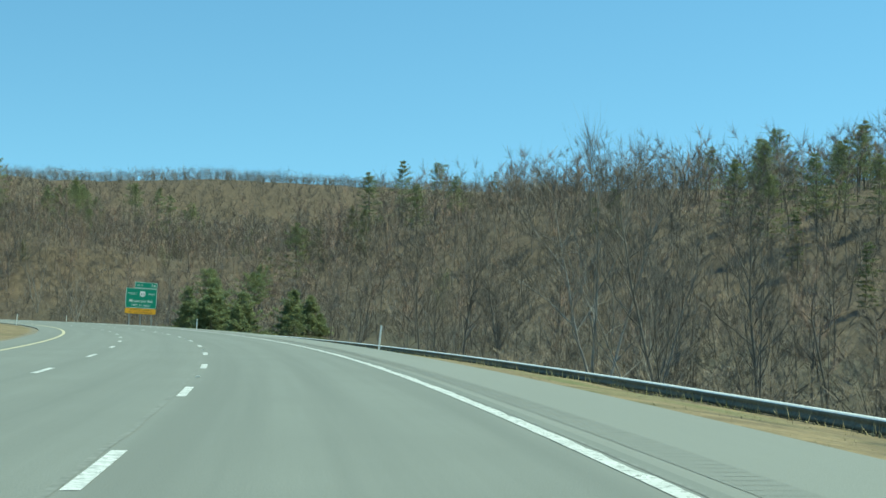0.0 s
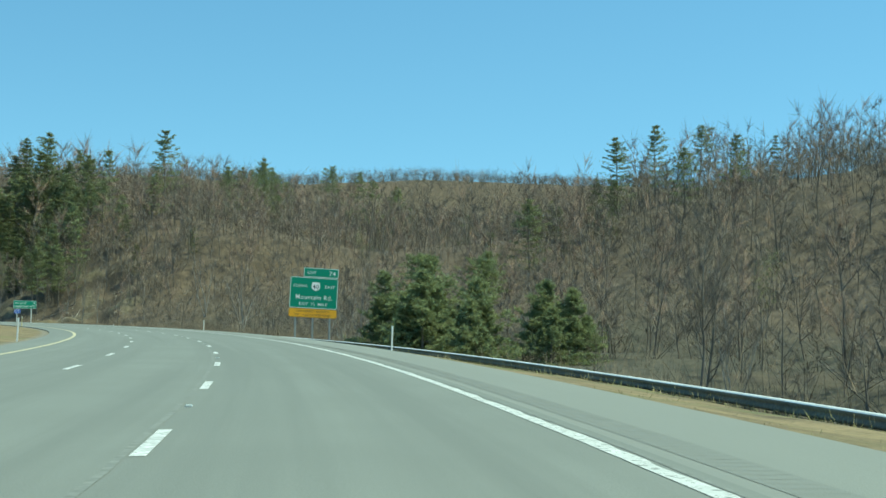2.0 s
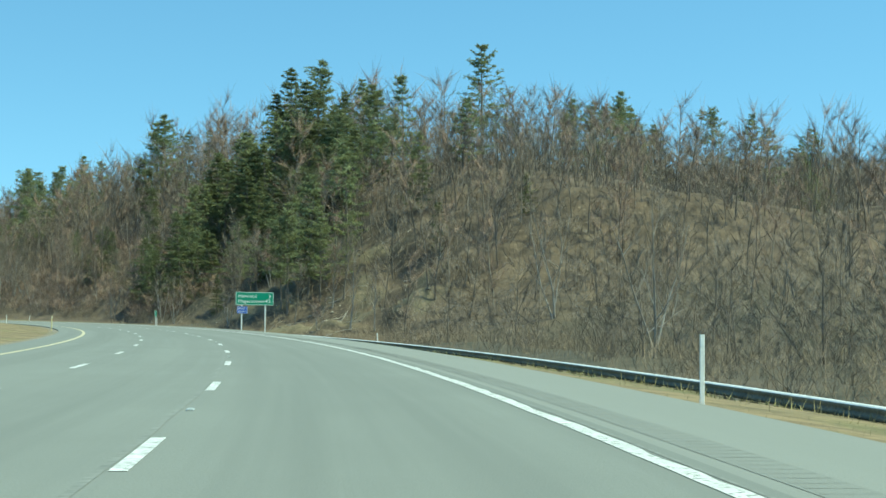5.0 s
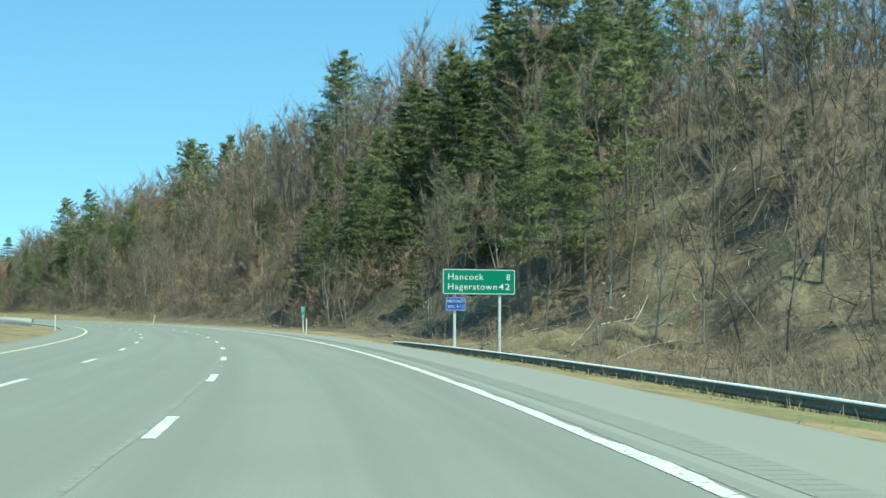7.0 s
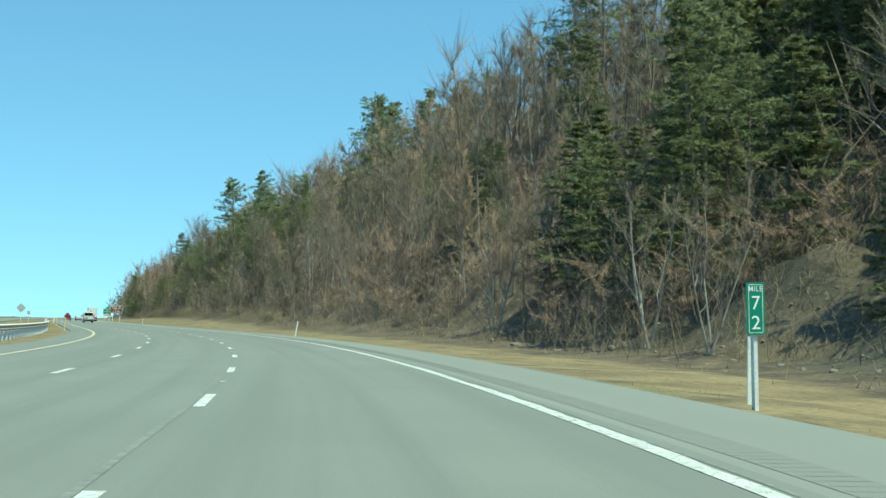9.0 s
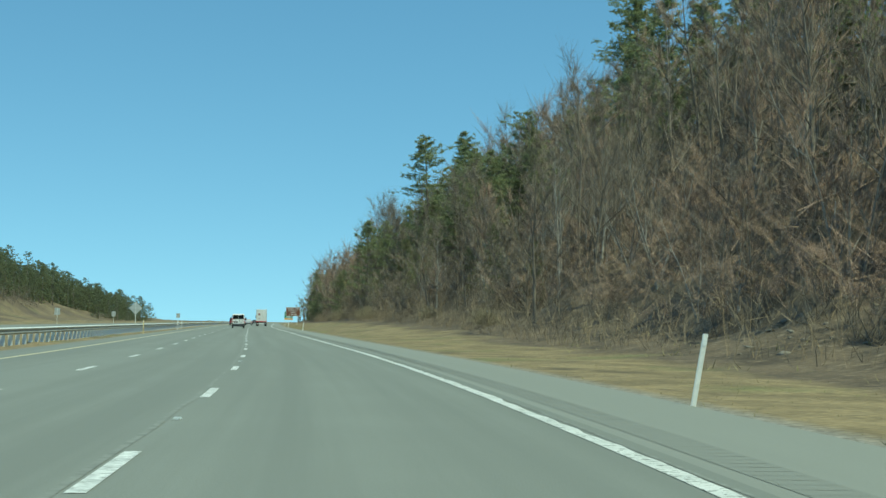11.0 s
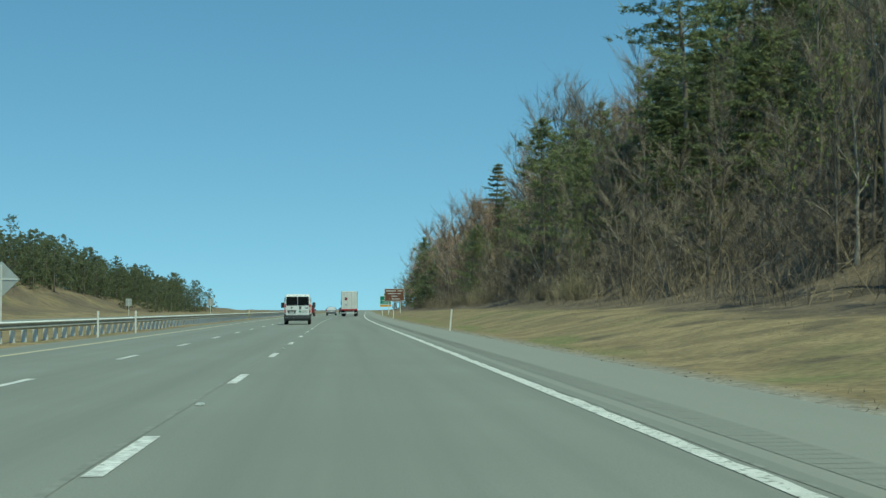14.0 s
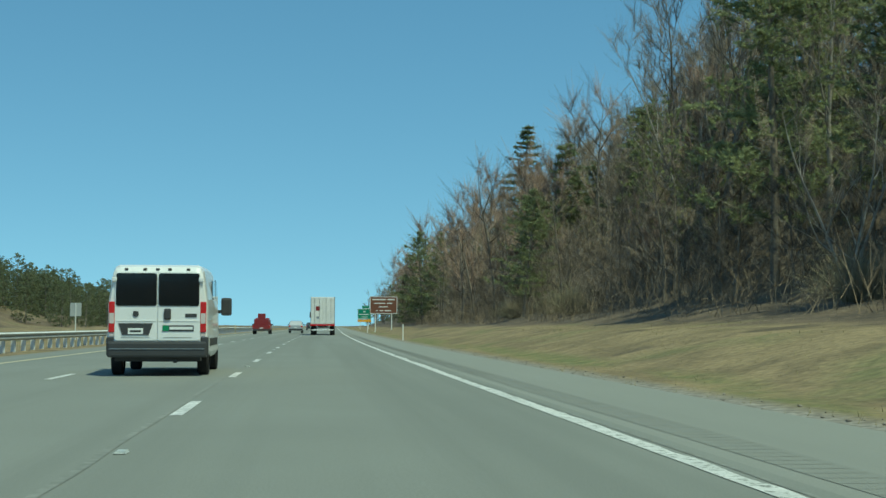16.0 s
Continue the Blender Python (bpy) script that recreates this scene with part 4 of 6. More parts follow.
NEAR_HEM = [tree_thing("hemlock_tree", pine_tree(80 + i, 12 + 3 * i, 0.25, 0.75, 6, 11, 0.07, -0.45, 0.7, 5, 0.25, 5, 0.22, -0.12), [BARK, HEM_N], "green hemlock with drooping boughs on the slope", "tree", "evergreens along the road") for i in range(2)]
NEAR_CEDAR = [tree_thing("young_pine", young_pines(90 + i, 7.0 + 1.0 * i), [BARK, CEDAR_N], "bushy young green pine behind the guardrail", "tree", "young pines behind the guardrail") for i in range(2)]
NEAR_LEAF = [tree_thing("leafing_tree", leafing_tree(95 + i, 8 + 2 * i), [BARK, TWIG, TWIG_SPRAY, SPRING], "young tree with thin yellow-green spring leaves", "tree", "leafing trees") for i in range(2)]
FAR_BARE = [brush_tree(120 + i, 13 + 0.8 * i, 0.23 + 0.02 * (i % 3), 290, 0.035, 0.14 + 0.05 * (i % 4), 11) for i in range(7)]
COARSE = [brush_tree(180 + i, 13 + i, 0.24, 130, 0.08, 0.15, 7) for i in range(7)]
FAR_PINE = [pine_tree(150 + i, 18 + i, 0.27, 1.35, 5, 8, 0.24, tuft=1.1, sides=4, blades=3, thin=0.34, shape=0.72, rise=0.22, flat=0.4) for i in range(3)]
FAR_HEM = [pine_tree(160 + i, 12 + 2 * i, 0.27, 1.05, 5, 6, 0.08, -0.45, 1.05, 3, 0.25, 3, 0.38, -0.12) for i in range(2)]
BANK_PINE = [bushy_conifer(165 + i, 10 + i, 0.36, 150, 1.0, 0.42, 0.1, trunk_sides=3, blades=3, thin=0.42) for i in range(3)]
used = set()


def put(kinds, which, s, off, scale=1.0):
    """The template itself the first time, then copies."""
    ob = kinds[which % len(kinds)]
    m = placed(rng, s, off, scale)
    if ob.name not in used:
        used.add(ob.name)
        ob.matrix_basis = m
        return ob
    made = copy_thing(ob, m)
    made.matrix_basis = m
    return made


# trees that stand out, by their places
STAND_OUT = [
    # the steep hill and its crest
    (NEAR_PINE, 0, 425, -54, 1.28), (NEAR_PINE, 1, 397, -72.5, 0.98), (NEAR_PINE, 2, 427, -152, 0.9), (NEAR_PINE, 1, 406, -57, 0.85),
    (NEAR_PINE, 1, 398, -46, 0.75), (NEAR_PINE, 1, 405, -50, 0.8), (NEAR_PINE, 2, 392, -53, 0.65), (NEAR_PINE, 1, 411, -44, 0.75),
    (NEAR_PINE, 0, 481, -47.5, 1.1), (NEAR_PINE, 1, 487, -48, 0.95), (NEAR_BARE, 3, 478, -39.5, 0.98), (NEAR_BARE, 2, 482, -37, 0.95), (NEAR_BARE, 1, 474, -41, 1.05),
    (NEAR_PINE, 2, 579.8, -46.4, 0.92), (NEAR_PINE, 0, 584, -47.5, 1.05), (NEAR_PINE, 1, 587, -49, 0.95), (NEAR_PINE, 1, 593, -66, 0.88),
    (NEAR_PINE, 0, 676, -41, 1.12), (NEAR_PINE, 1, 655.3, -31.7, 0.85), (NEAR_PINE, 2, 640, -28.5, 1.15), (NEAR_PINE, 0, 667, -21, 0.82), (NEAR_PINE, 0, 660, -24, 0.62), (NEAR_PINE, 0, 672, -24, 0.8),
    (NEAR_BARE, 3, 683, -23.5, 1.12), (NEAR_BARE, 2, 690, -26, 1.15), (NEAR_OAK, 0, 697, -26, 0.95), (NEAR_BARE, 1, 705, -27, 1.25), (NEAR_BARE, 0, 678, -27, 1.2),
    (NEAR_HEM, 1, 804, -29, 1.5), (NEAR_PINE, 0, 848, -18.5, 0.85), (NEAR_PINE, 0, 722, -18.5, 0.55), (NEAR_PINE, 0, 729, -20, 0.6), (NEAR_PINE, 0, 840, -21, 0.7),
    (NEAR_HEM, 1, 466, -27, 0.62), (NEAR_HEM, 0, 470, -29, 0.75), (NEAR_HEM, 1, 462, -29, 0.55), (NEAR_LEAF, 0, 587, -20.5, 1.0), (NEAR_PALE, 0, 516, -22, 0.75), (NEAR_PALE, 1, 520, -23, 0.7), (NEAR_PALE, 0, 512, -24, 0.7),
    (NEAR_HEM, 0, 418, -40, 1.6), (NEAR_HEM, 1, 411, -46, 1.55), (NEAR_HEM, 1, 425, -50, 1.5), (NEAR_HEM, 0, 388, -32, 0.8), (NEAR_HEM, 1, 400, -38, 0.9), (NEAR_HEM, 0, 402, -47, 1.0), (NEAR_HEM, 0, 470, -30, 0.9),
    (NEAR_HEM, 1, 452, -34, 0.9), (NEAR_HEM, 0, 488, -31, 0.85),
    (NEAR_PALE, 1, 562.2, -19.5, 0.62), (NEAR_PALE, 0, 586.4, -21, 0.62), (NEAR_PALE, 0, 685, -23, 0.8), (NEAR_PALE, 0, 535, -27, 0.7),
    (NEAR_BARE, 0, 383, -23.7, 0.75), (NEAR_BUD, 0, 433, -20, 1.05), (NEAR_BUD, 1, 741, -24, 1.1), (NEAR_BUD, 1, 750, -23, 1.15), (NEAR_BUD, 1, 760, -25, 1.1), (NEAR_BUD, 1, 686, -23, 1.0), (NEAR_BUD, 1, 528, -27, 1.0),
    (NEAR_BUD, 1, 455, -24, 1.0), (NEAR_BUD, 0, 468, -22, 1.0), (NEAR_BUD, 1, 481, -26, 1.0), (NEAR_BUD, 0, 345, -24, 0.5), (NEAR_FORK, 0, 392, -18, 0.8), (NEAR_FORK, 1, 375, -21, 0.7), (NEAR_FORK, 2, 402, -19, 0.75),
    (NEAR_LEAF, 1, 362, -33, 1.1), (NEAR_LEAF, 0, 640, -20, 0.75), (NEAR_LEAF, 0, 445, -24, 0.8),
    # the valley behind the guardrail
    (NEAR_OAK, 0, 88, -32.5, 1.12), (NEAR_OAK, 0, 71, -29, 0.78), (NEAR_BARE, 1, 90, -25.5, 0.6), (NEAR_BARE, 3, 94, -21.5, 0.5), (NEAR_PALE, 0, 237.4, -34.2, 0.8), (NEAR_FORK, 2, 325, -44.6, 1.15), (NEAR_FORK, 1, 272, -30, 1.2),
    (NEAR_CEDAR, 0, 163, -17, 0.95), (NEAR_CEDAR, 1, 167, -18.5, 1.1), (NEAR_CEDAR, 0, 173, -19.5, 1.05), (NEAR_CEDAR, 1, 178, -18, 0.8), (NEAR_CEDAR, 0, 160, -19.5, 0.7), (NEAR_CEDAR, 1, 170, -23, 1.0),
    (NEAR_CEDAR, 1, 206, -44, 1.25), (NEAR_CEDAR, 0, 203, -46, 1.2), (NEAR_CEDAR, 0, 200, -42, 0.9), (NEAR_CEDAR, 1, 15, -21, 0.6),
    # pines on the hills behind
    (NEAR_PINE, 0, 312, -133, 0.97), (NEAR_PINE, 1, 324, -156.5, 0.88), (NEAR_PINE, 2, 312, -156, 0.77), (NEAR_PINE, 0, 286, -125, 0.72), (NEAR_PINE, 1, 278, -129.5, 0.6), (NEAR_PINE, 0, 295, -96.5, 0.9),
    (NEAR_PINE, 0, 418, -118, 0.98), (NEAR_PINE, 0, 413, -113, 0.9), (NEAR_PINE, 0, 422, -123, 0.95), (NEAR_PINE, 0, 409, -108, 0.75), (NEAR_PINE, 0, 425, -130, 0.75), (NEAR_PINE, 0, 412, -122, 0.8), (NEAR_PINE, 0, 405, -112, 0.55),
    (NEAR_PINE, 0, 400, -92, 0.75), (NEAR_PINE, 0, 404, -100, 0.7), (NEAR_PINE, 0, 392, -86, 0.6), (NEAR_TOPPED, 0, 243, -45.5, 0.8), (NEAR_TOPPED, 0, 228, -47, 0.8), (NEAR_TOPPED, 0, 273, -73, 0.7),
    (NEAR_PINE, 0, 224, -150, 0.66), (NEAR_PINE, 1, 214, -152, 0.66), (NEAR_PINE, 0, 203, -140, 0.62), (NEAR_PINE, 1, 198, -135, 0.62), (NEAR_PINE, 0, 193, -130, 0.66), (NEAR_PINE, 0, 190, -120, 0.7), (NEAR_PINE, 2, 206, -146, 0.7),
    (NEAR_PINE, 0, 176, -128, 0.62), (NEAR_PINE, 0, 170, -122, 0.66), (NEAR_PINE, 1, 166, -114, 0.62), (NEAR_PINE, 0, 172, -110, 0.7), (NEAR_PINE, 1, 182, -140, 0.62), (NEAR_PINE, 0, 186, -146, 0.7), (NEAR_PINE, 0, 160, -120, 0.62),
    (NEAR_PALE, 0, 316, -75, 0.72), (NEAR_LEAF, 1, 205, -71, 1.0), (NEAR_LEAF, 0, 291, -112, 0.75), (NEAR_LEAF, 1, 328, -81, 0.9), (NEAR_LEAF, 0, 295, -88, 0.8), (NEAR_HEM, 0, 300, -108, 0.9), (NEAR_HEM, 1, 296, -116, 0.8), (NEAR_HEM, 0, 306, -122, 0.9),
]
for kinds, which, s, off, k in STAND_OUT:
    put(kinds, which, s, off, k)
for k in range(16):
    put(NEAR_HEM, k, rng.uniform(402, 436), -rng.uniform(33, 52), rng.uniform(0.85, 1.35))
for k in range(40):
    put(NEAR_HEM, k, rng.uniform(386, 432), -rng.uniform(23, 46), rng.uniform(0.55, 1.05))
for k in range(14):
    put(NEAR_PINE, k, rng.uniform(560, 655), -rng.uniform(24, 40), rng.uniform(0.55, 0.8))
for k in range(22):
    put(NEAR_HEM, k, rng.uniform(545, 650), -rng.uniform(23, 38), rng.uniform(0.6, 1.05))
for k in range(9):
    put(NEAR_HEM, k, rng.uniform(500, 690), -rng.uniform(21, 31), rng.uniform(0.3, 0.7))
for s, u, k in ((12, 30, 0.62), (30, 27, 0.6), (45, 33, 0.72), (62, 26, 0.8), (70, 36, 0.95), (104, 27, 0.8), (118, 36, 0.9), (131, 25, 0.7), (146, 30, 0.8), (212, 38, 0.75), (226, 30, 0.6), (252, 36, 0.7)):
    put(NEAR_BARE if k > 0.75 else NEAR_FORK, rng.randint(6), s, -u, k)

# the wood's near edge: single trees; behind it joined woods
near_count, bare_far, pine_far, hem_far = 0, [], [], []
cells = []
for s in np.arange(-25, 1300, 4.9):
    for u in np.concatenate([np.arange(17, 60, 5.1), np.arange(62, 190, 6.4)]):
        cells.append((s + rng.uniform(-2.3, 2.3), u + rng.uniform(-2.3, 2.3) * (1 if u < 60 else 1.4), u >= 60))
for s, u, back in cells:
    edge = float(WOOD_EDGE(s)) + 2.0 * float(bumps(np.array([s / 9.0]), np.array([2.5]))[0])
    if u < edge or (s > 430 and u > 84) or (s > 700 and u > 62) or (s > 900 and u > 46) or (back and rng.rand() < 0.1):
        continue
    if s < 330 and u < 48 and (rng.rand() < 0.8 or 55 < s < 105):
        continue
    if s < 330 and 48 <= u < 90 and rng.rand() < 0.4:
        continue
    if abs(s - 175) < 18 and u < 30 or (135 < s < 212 and 20 < u < 50) or (abs(s - 352) < 14 and u < 44 and rng.rand() < 0.5):
        continue
    green = float(bumps(np.array([s / 38.0 + 3]), np.array([u / 30.0 + 7]))[0]) + (0.3 if 395 < s < 440 and u > 28 else 0) + (0.2 if 600 < s < 670 and u < 40 else -0.25 if s > 500 else 0) - (0.5 if s < 345 and u < 95 else 0)
    r = rng.rand()
    k = rng.uniform(0.65, 1.12) * (0.82 if u < edge + 6 else 1.0)
    if 180 < s < 340 and u < 85:
        k *= 0.7
    if 322 < s < 405 and u > 88:
        k *= 0.9
    if 335 < s < 398 and 40 < u < 88:
        k *= 0.72
    if s <= 180:
        k *= 0.72 if u < 60 else 0.8
    elif s < 322 and u > 88:
        k *= 0.85
    if 392 < s < 475 and u < 37 and rng.rand() < 0.5:
        continue
    if s > 450 and u < 33 and rng.rand() < 0.4:
        continue
    near = u < (30 if s < 345 else 33) and near_count < 225 and s < 720
    if back:
        green -= 0.55
    if s < 345 and u < 70:
        green, r = -1.0, max(r, 0.05)
    if green > 0.35 and r < 0.5 or r < 0.03:
        if near:
            near_count += 1
            put(NEAR_HEM if r < 0.3 else NEAR_PINE, rng.randint(3), s, -u, k * (0.7 if r < 0.3 else 0.8))
        elif r < 0.25:
            hem_far.append((s, -u, k * 0.95, rng.randint(2)))
        else:
            pine_far.append((s, -u, k * 0.95, rng.randint(3)))
    elif near:
        near_count += 1
        pick = rng.rand()
        kinds = NEAR_BARE if pick < 0.42 else NEAR_FORK if pick < 0.68 else NEAR_BUD if pick < 0.85 else NEAR_PALE if pick < 0.95 else NEAR_LEAF
        put(kinds, rng.randint(6), s, -u, k)
    else:
        bare_far.append((s, -u, k * (1.0 if not back else 0.95), rng.randint(7)))
bare_far += [(rng.uniform(338, 392), -rng.uniform(42, 80), rng.uniform(0.45, 0.7), rng.randint(7)) for q in range(45)]
coarse = [b for b in bare_far if b[0] > 820 or b[1] < -150]
bare_far = [b for b in bare_far if not (b[0] > 820 or b[1] < -150)]
woods("distant_woods", COARSE, coarse, [BARK, TWIG, TWIG_SPRAY], "distant brown-grey leafless woods", rng)
woods("bare_woods", FAR_BARE, [b for b in bare_far if b[3] < 5], [BARK, TWIG, TWIG_SPRAY], "leafless brown-grey woods on the hillside", rng)
woods("budding_woods", FAR_BARE, [b for b in bare_far if b[3] >= 5], [BARK, BUD, BUD_SPRAY], "woods with reddish budding crowns on the hillside", rng)
woods("pine_woods", FAR_PINE, pine_far, [BARK, PINE_N], "green pines among the bare woods", rng)
woods("hemlock_woods", FAR_HEM, hem_far, [BARK, HEM_N], "dark hemlocks among the bare woods", rng)

# the wood's far edge along the straight: tall budding trees, with dark evergreens between them
edge_rng = np.random.RandomState(37)
tall = [(738 + 7.5 * q + edge_rng.uniform(-3, 3), -edge_rng.uniform(18.5, 24), edge_rng.uniform(0.92, 1.2), edge_rng.randint(7)) for q in range(36)]
woods("budding_woods", FAR_BARE, tall, [BARK, BUD, BUD_SPRAY], "tall budding trees along the wood's edge beside the road", edge_rng)
dark = [(edge_rng.uniform(640, 770), -edge_rng.uniform(23, 38), edge_rng.uniform(0.6, 1.0), edge_rng.randint(2)) for q in range(26)]
dark += [(edge_rng.uniform(840, 930), -edge_rng.uniform(18, 22), edge_rng.uniform(0.7, 0.95), edge_rng.randint(2)) for q in range(9)]
woods("hemlock_woods", FAR_HEM, dark, [BARK, HEM_N], "dark hemlocks along the wood's edge beside the road", edge_rng)

# low dense growth along the foot of the steep slope
EDGE_TREE = [brush_tree(200 + i, 5.5 + i, 0.3, 420, 0.03, 0.05, 14) for i in range(4)]
fringe = [(rng.uniform(400, 470) if q < 8 else rng.uniform(470, 800), -rng.uniform(19.0, 30.0), rng.uniform(0.5, 1.15), rng.randint(4)) for q in range(190)]
woods("edge_thicket", EDGE_TREE, fringe, [BARK, TWIG, TWIG_SPRAY], "dense leafless young growth at the foot of the slope", rng)

# thin saplings that fill the woods behind
def saplings(name, n, s0, s1, u0, u1, label):
    s, u = rng.uniform(s0, s1, n), rng.uniform(u0, u1, n)
    keep = u > WOOD_EDGE(s) + 6
    s, u = s[keep], u[keep]
    n = len(s)
    x, y = plan(s, -u)
    z = ground_z(s, -u)
    h = rng.uniform(2.0, 9.0, n) * rng.uniform(0.5, 1, n) * np.where((s > 320) & (s < 405) & (u > 85), 0.6, 1.0)
    a = np.stack([x, y, z - 0.1], 1)
    d = np.stack([rng.normal(0, 0.38, n), rng.normal(0, 0.38, n), np.ones(n)], 1)
    b = a + d * h[:, None]
    t = Shape()
    t.slivers(a, b, rng.uniform(0.05, 0.10, n), rng, 0)
    for k in range(2):
        p = a + (b - a) * rng.uniform(0.3, 0.9, (n, 1))
        t.slivers(p, p + (d + rng.normal(0, 0.6, (n, 3))) * h[:, None] * rng.uniform(0.25, 0.5, (n, 1)), rng.uniform(0.05, 0.09, n), rng, 0)
    v, f, m = t.arrays()
    tagged(new(name, mesh_from(name, v, f, [TWIG])), label, "woods", kind="stuff")


saplings("slope_saplings", 12000, 340, 1000, 26, 66, "thin saplings between the trees of the slope")

# leafless undergrowth: fuller and finer near the road, wide clumps far up the hill
HILL_CLUMP = [twig_clump(300 + i, 5.5 + 0.8 * i, 0.5, 80, 0.075) for i in range(5)]
FOOT_CLUMP = [twig_clump(310 + i, 2.8 + 0.6 * i, 0.5, 120, 0.026) for i in range(5)]
RIDGE_CLUMP = [twig_clump(320 + i, 8.0 + i, 0.5, 46, 0.26) for i in range(5)]
hill = [(s + rng.uniform(-3, 3), -u - rng.uniform(-3, 3), rng.uniform(0.6, 1.2) * (0.8 if 322 < s < 410 and u > 85 else 1.0), rng.randint(5)) for s in np.arange(-20, 470, 6.0) for u in np.arange(36, 185, 6.0) if rng.rand() < 0.8 and u > WOOD_EDGE(s) + (15 if 335 < s < 420 else 8) and not (125 < s < 212 and u < 52)]
woods("hillside_undergrowth", HILL_CLUMP, hill, [BARK, TWIG, TWIG_SPRAY], "brown leafless undergrowth on the hillside", rng)
foot = [(rng.uniform(395, 820), -(20 + 34 * rng.rand() ** 1.3), rng.uniform(0.5, 1.3), rng.randint(5)) for q in range(1400)]
foot += [b for b in [(rng.uniform(-15, 335), -rng.uniform(22, 40), rng.uniform(0.4, 1.0), rng.randint(5)) for q in range(170)] if not 125 < b[0] < 212]
woods("budding_undergrowth", FOOT_CLUMP, [b for b in foot if 395 < b[0] < 525], [BARK, BUD, BUD_SPRAY], "pale reddish-brown budding undergrowth on the slope", rng)
foot = [b for b in foot if not 395 < b[0] < 525]
woods("slope_undergrowth", FOOT_CLUMP, foot, [BARK, TWIG, TWIG_SPRAY], "brown leafless undergrowth at the foot of the slope", rng)

# ridge far behind, and pines on the bank beyond the opposite road
ridge = [(s + rng.uniform(-4, 4), -u - rng.uniform(-6, 6), rng.uniform(0.8, 1.3), rng.randint(5)) for s in np.arange(160, 660, 8.0) for u in np.arange(180, 400, 12.0) if rng.rand() < 0.85]
far = []
for a in np.arange(-560, 640, 15.0):
    for q in np.arange(-190, 60, 14.0):
        far.append((1555 - 0.635 * a + 0.772 * q + rng.uniform(-6, 6), -(1130 + 0.772 * a + 0.635 * q) + rng.uniform(-6, 6), rng.uniform(1.3, 2.1), rng.randint(5)))
woods("far_ridge_woods", RIDGE_CLUMP, far, [BARK, TWIG, TWIG_SPRAY], "bare brown woods on the horizon ridge", rng)
woods("ridge_woods", RIDGE_CLUMP, ridge, [BARK, TWIG, TWIG_SPRAY], "bare brown woods on the far ridge", rng)
bank = []
for s in np.arange(545, 1000, 4.0):
    for u in (55.5, 58.5, 62, 66):
        if rng.rand() < 0.85:
            bank.append((s + rng.uniform(-2.2, 2.2), u + rng.uniform(-2, 3), rng.uniform(0.6, 0.9), rng.randint(3)))
for s in np.arange(840, 960, 6.0):
    for u in (41, 47, 53):
        if rng.rand() < 0.8:
            bank.append((s + rng.uniform(-2.2, 2.2), u + rng.uniform(-2, 2), rng.uniform(0.5, 0.8), rng.randint(3)))
woods("bank_brush", HILL_CLUMP, [(rng.uniform(515, 760), rng.uniform(50, 57), rng.uniform(0.25, 0.6), rng.randint(5)) for q in range(110)], [BARK, TWIG, TWIG_SPRAY], "brown leafless brush on the bank", rng)
woods("bank_pines", BANK_PINE, bank, [BARK, BANK_N], "dense dark pines along the top of the bank", rng)
woods("bank_woods", FAR_BARE, [(s, u + 30, 0.75, rng.randint(7)) for s, u, _, _ in bank[::7]], [BARK, TWIG, TWIG_SPRAY], "thin bare trees behind the pines", rng)


# ---- guardrails ----
def guardrail(name, off, s0, s1, base, side, label, every=1.9, height=0.66, ends=True, mat=None):
    """A steel W-beam on posts. side: +1 if its face looks to the left of travel."""
    g = thing(name, Matrix(), label, "guardrail", kind="structure")
    prof = [(0.0, 0.0), (0.035, 0.015), (0.08, 0.05), (0.08, 0.10), (0.02, 0.14), (0.02, 0.175), (0.08, 0.215), (0.08, 0.265), (0.035, 0.30), (0.0, 0.312), (-0.012, 0.305), (-0.012, 0.0)]
    ss = np.arange(s0, s1 + 0.1, 1.9)
    drop = np.clip((ss - (s1 - 9)) / 9, 0, 1) * 0.12 if ends else ss * 0
    flare = np.clip((ss - (s1 - 12)) / 12, 0, 1) ** 2 * 1.1 if ends else ss * 0
    rows = []
    for d, z in prof:
        x, y = plan(ss, off + side * d - side * flare)
        rows.append(np.stack([x, y, base + height - 0.312 + z - drop], 1))
    n, k = len(ss), len(prof)
    verts = np.stack(rows, 1).reshape(-1, 3)
    i = np.arange(n - 1)[:, None] * k
    j = np.arange(k)[None]
    faces = np.stack([i + j, i + (j + 1) % k, i + k + (j + 1) % k, i + k + j], -1).reshape(-1, 4)
    # the upper faces take the paler colour that stands for sun on the curl
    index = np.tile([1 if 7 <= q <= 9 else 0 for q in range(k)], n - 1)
    part("rail_beam", mesh_from("rail_beam", verts, np.ascontiguousarray(faces), [mat or RAIL, RAIL_SUNLIT], index), None, g, "weathered steel beam, its top edge painted pale as if sunlit")
    post = bmesh.new()
    for lo, hi in (((-0.05, -0.09, -0.7), (-0.042, 0.09, height - 0.04)), ((0.042, -0.09, -0.7), (0.05, 0.09, height - 0.04)), ((-0.042, -0.004, -0.7), (0.042, 0.004, height - 0.04))):
        add_box(post, lo, hi)
    first = part("post", post, GALV_POST if mat else RAIL_POST, g)
    for q, s in enumerate(np.arange(s0 + 0.6, s1, every)[:300]):
        ob = first if q == 0 else new("post", first.data)
        ob.parent = g
        f = float(np.clip((s - (s1 - 12)) / 12, 0, 1) ** 2 * 1.1) if ends else 0.0
        x, y = plan(s, off - side * (0.1 + f))
        ob.matrix_basis = pose(float(x), float(y), base, 0, 0, math.degrees(float(heading(s))) + 90)
    return g


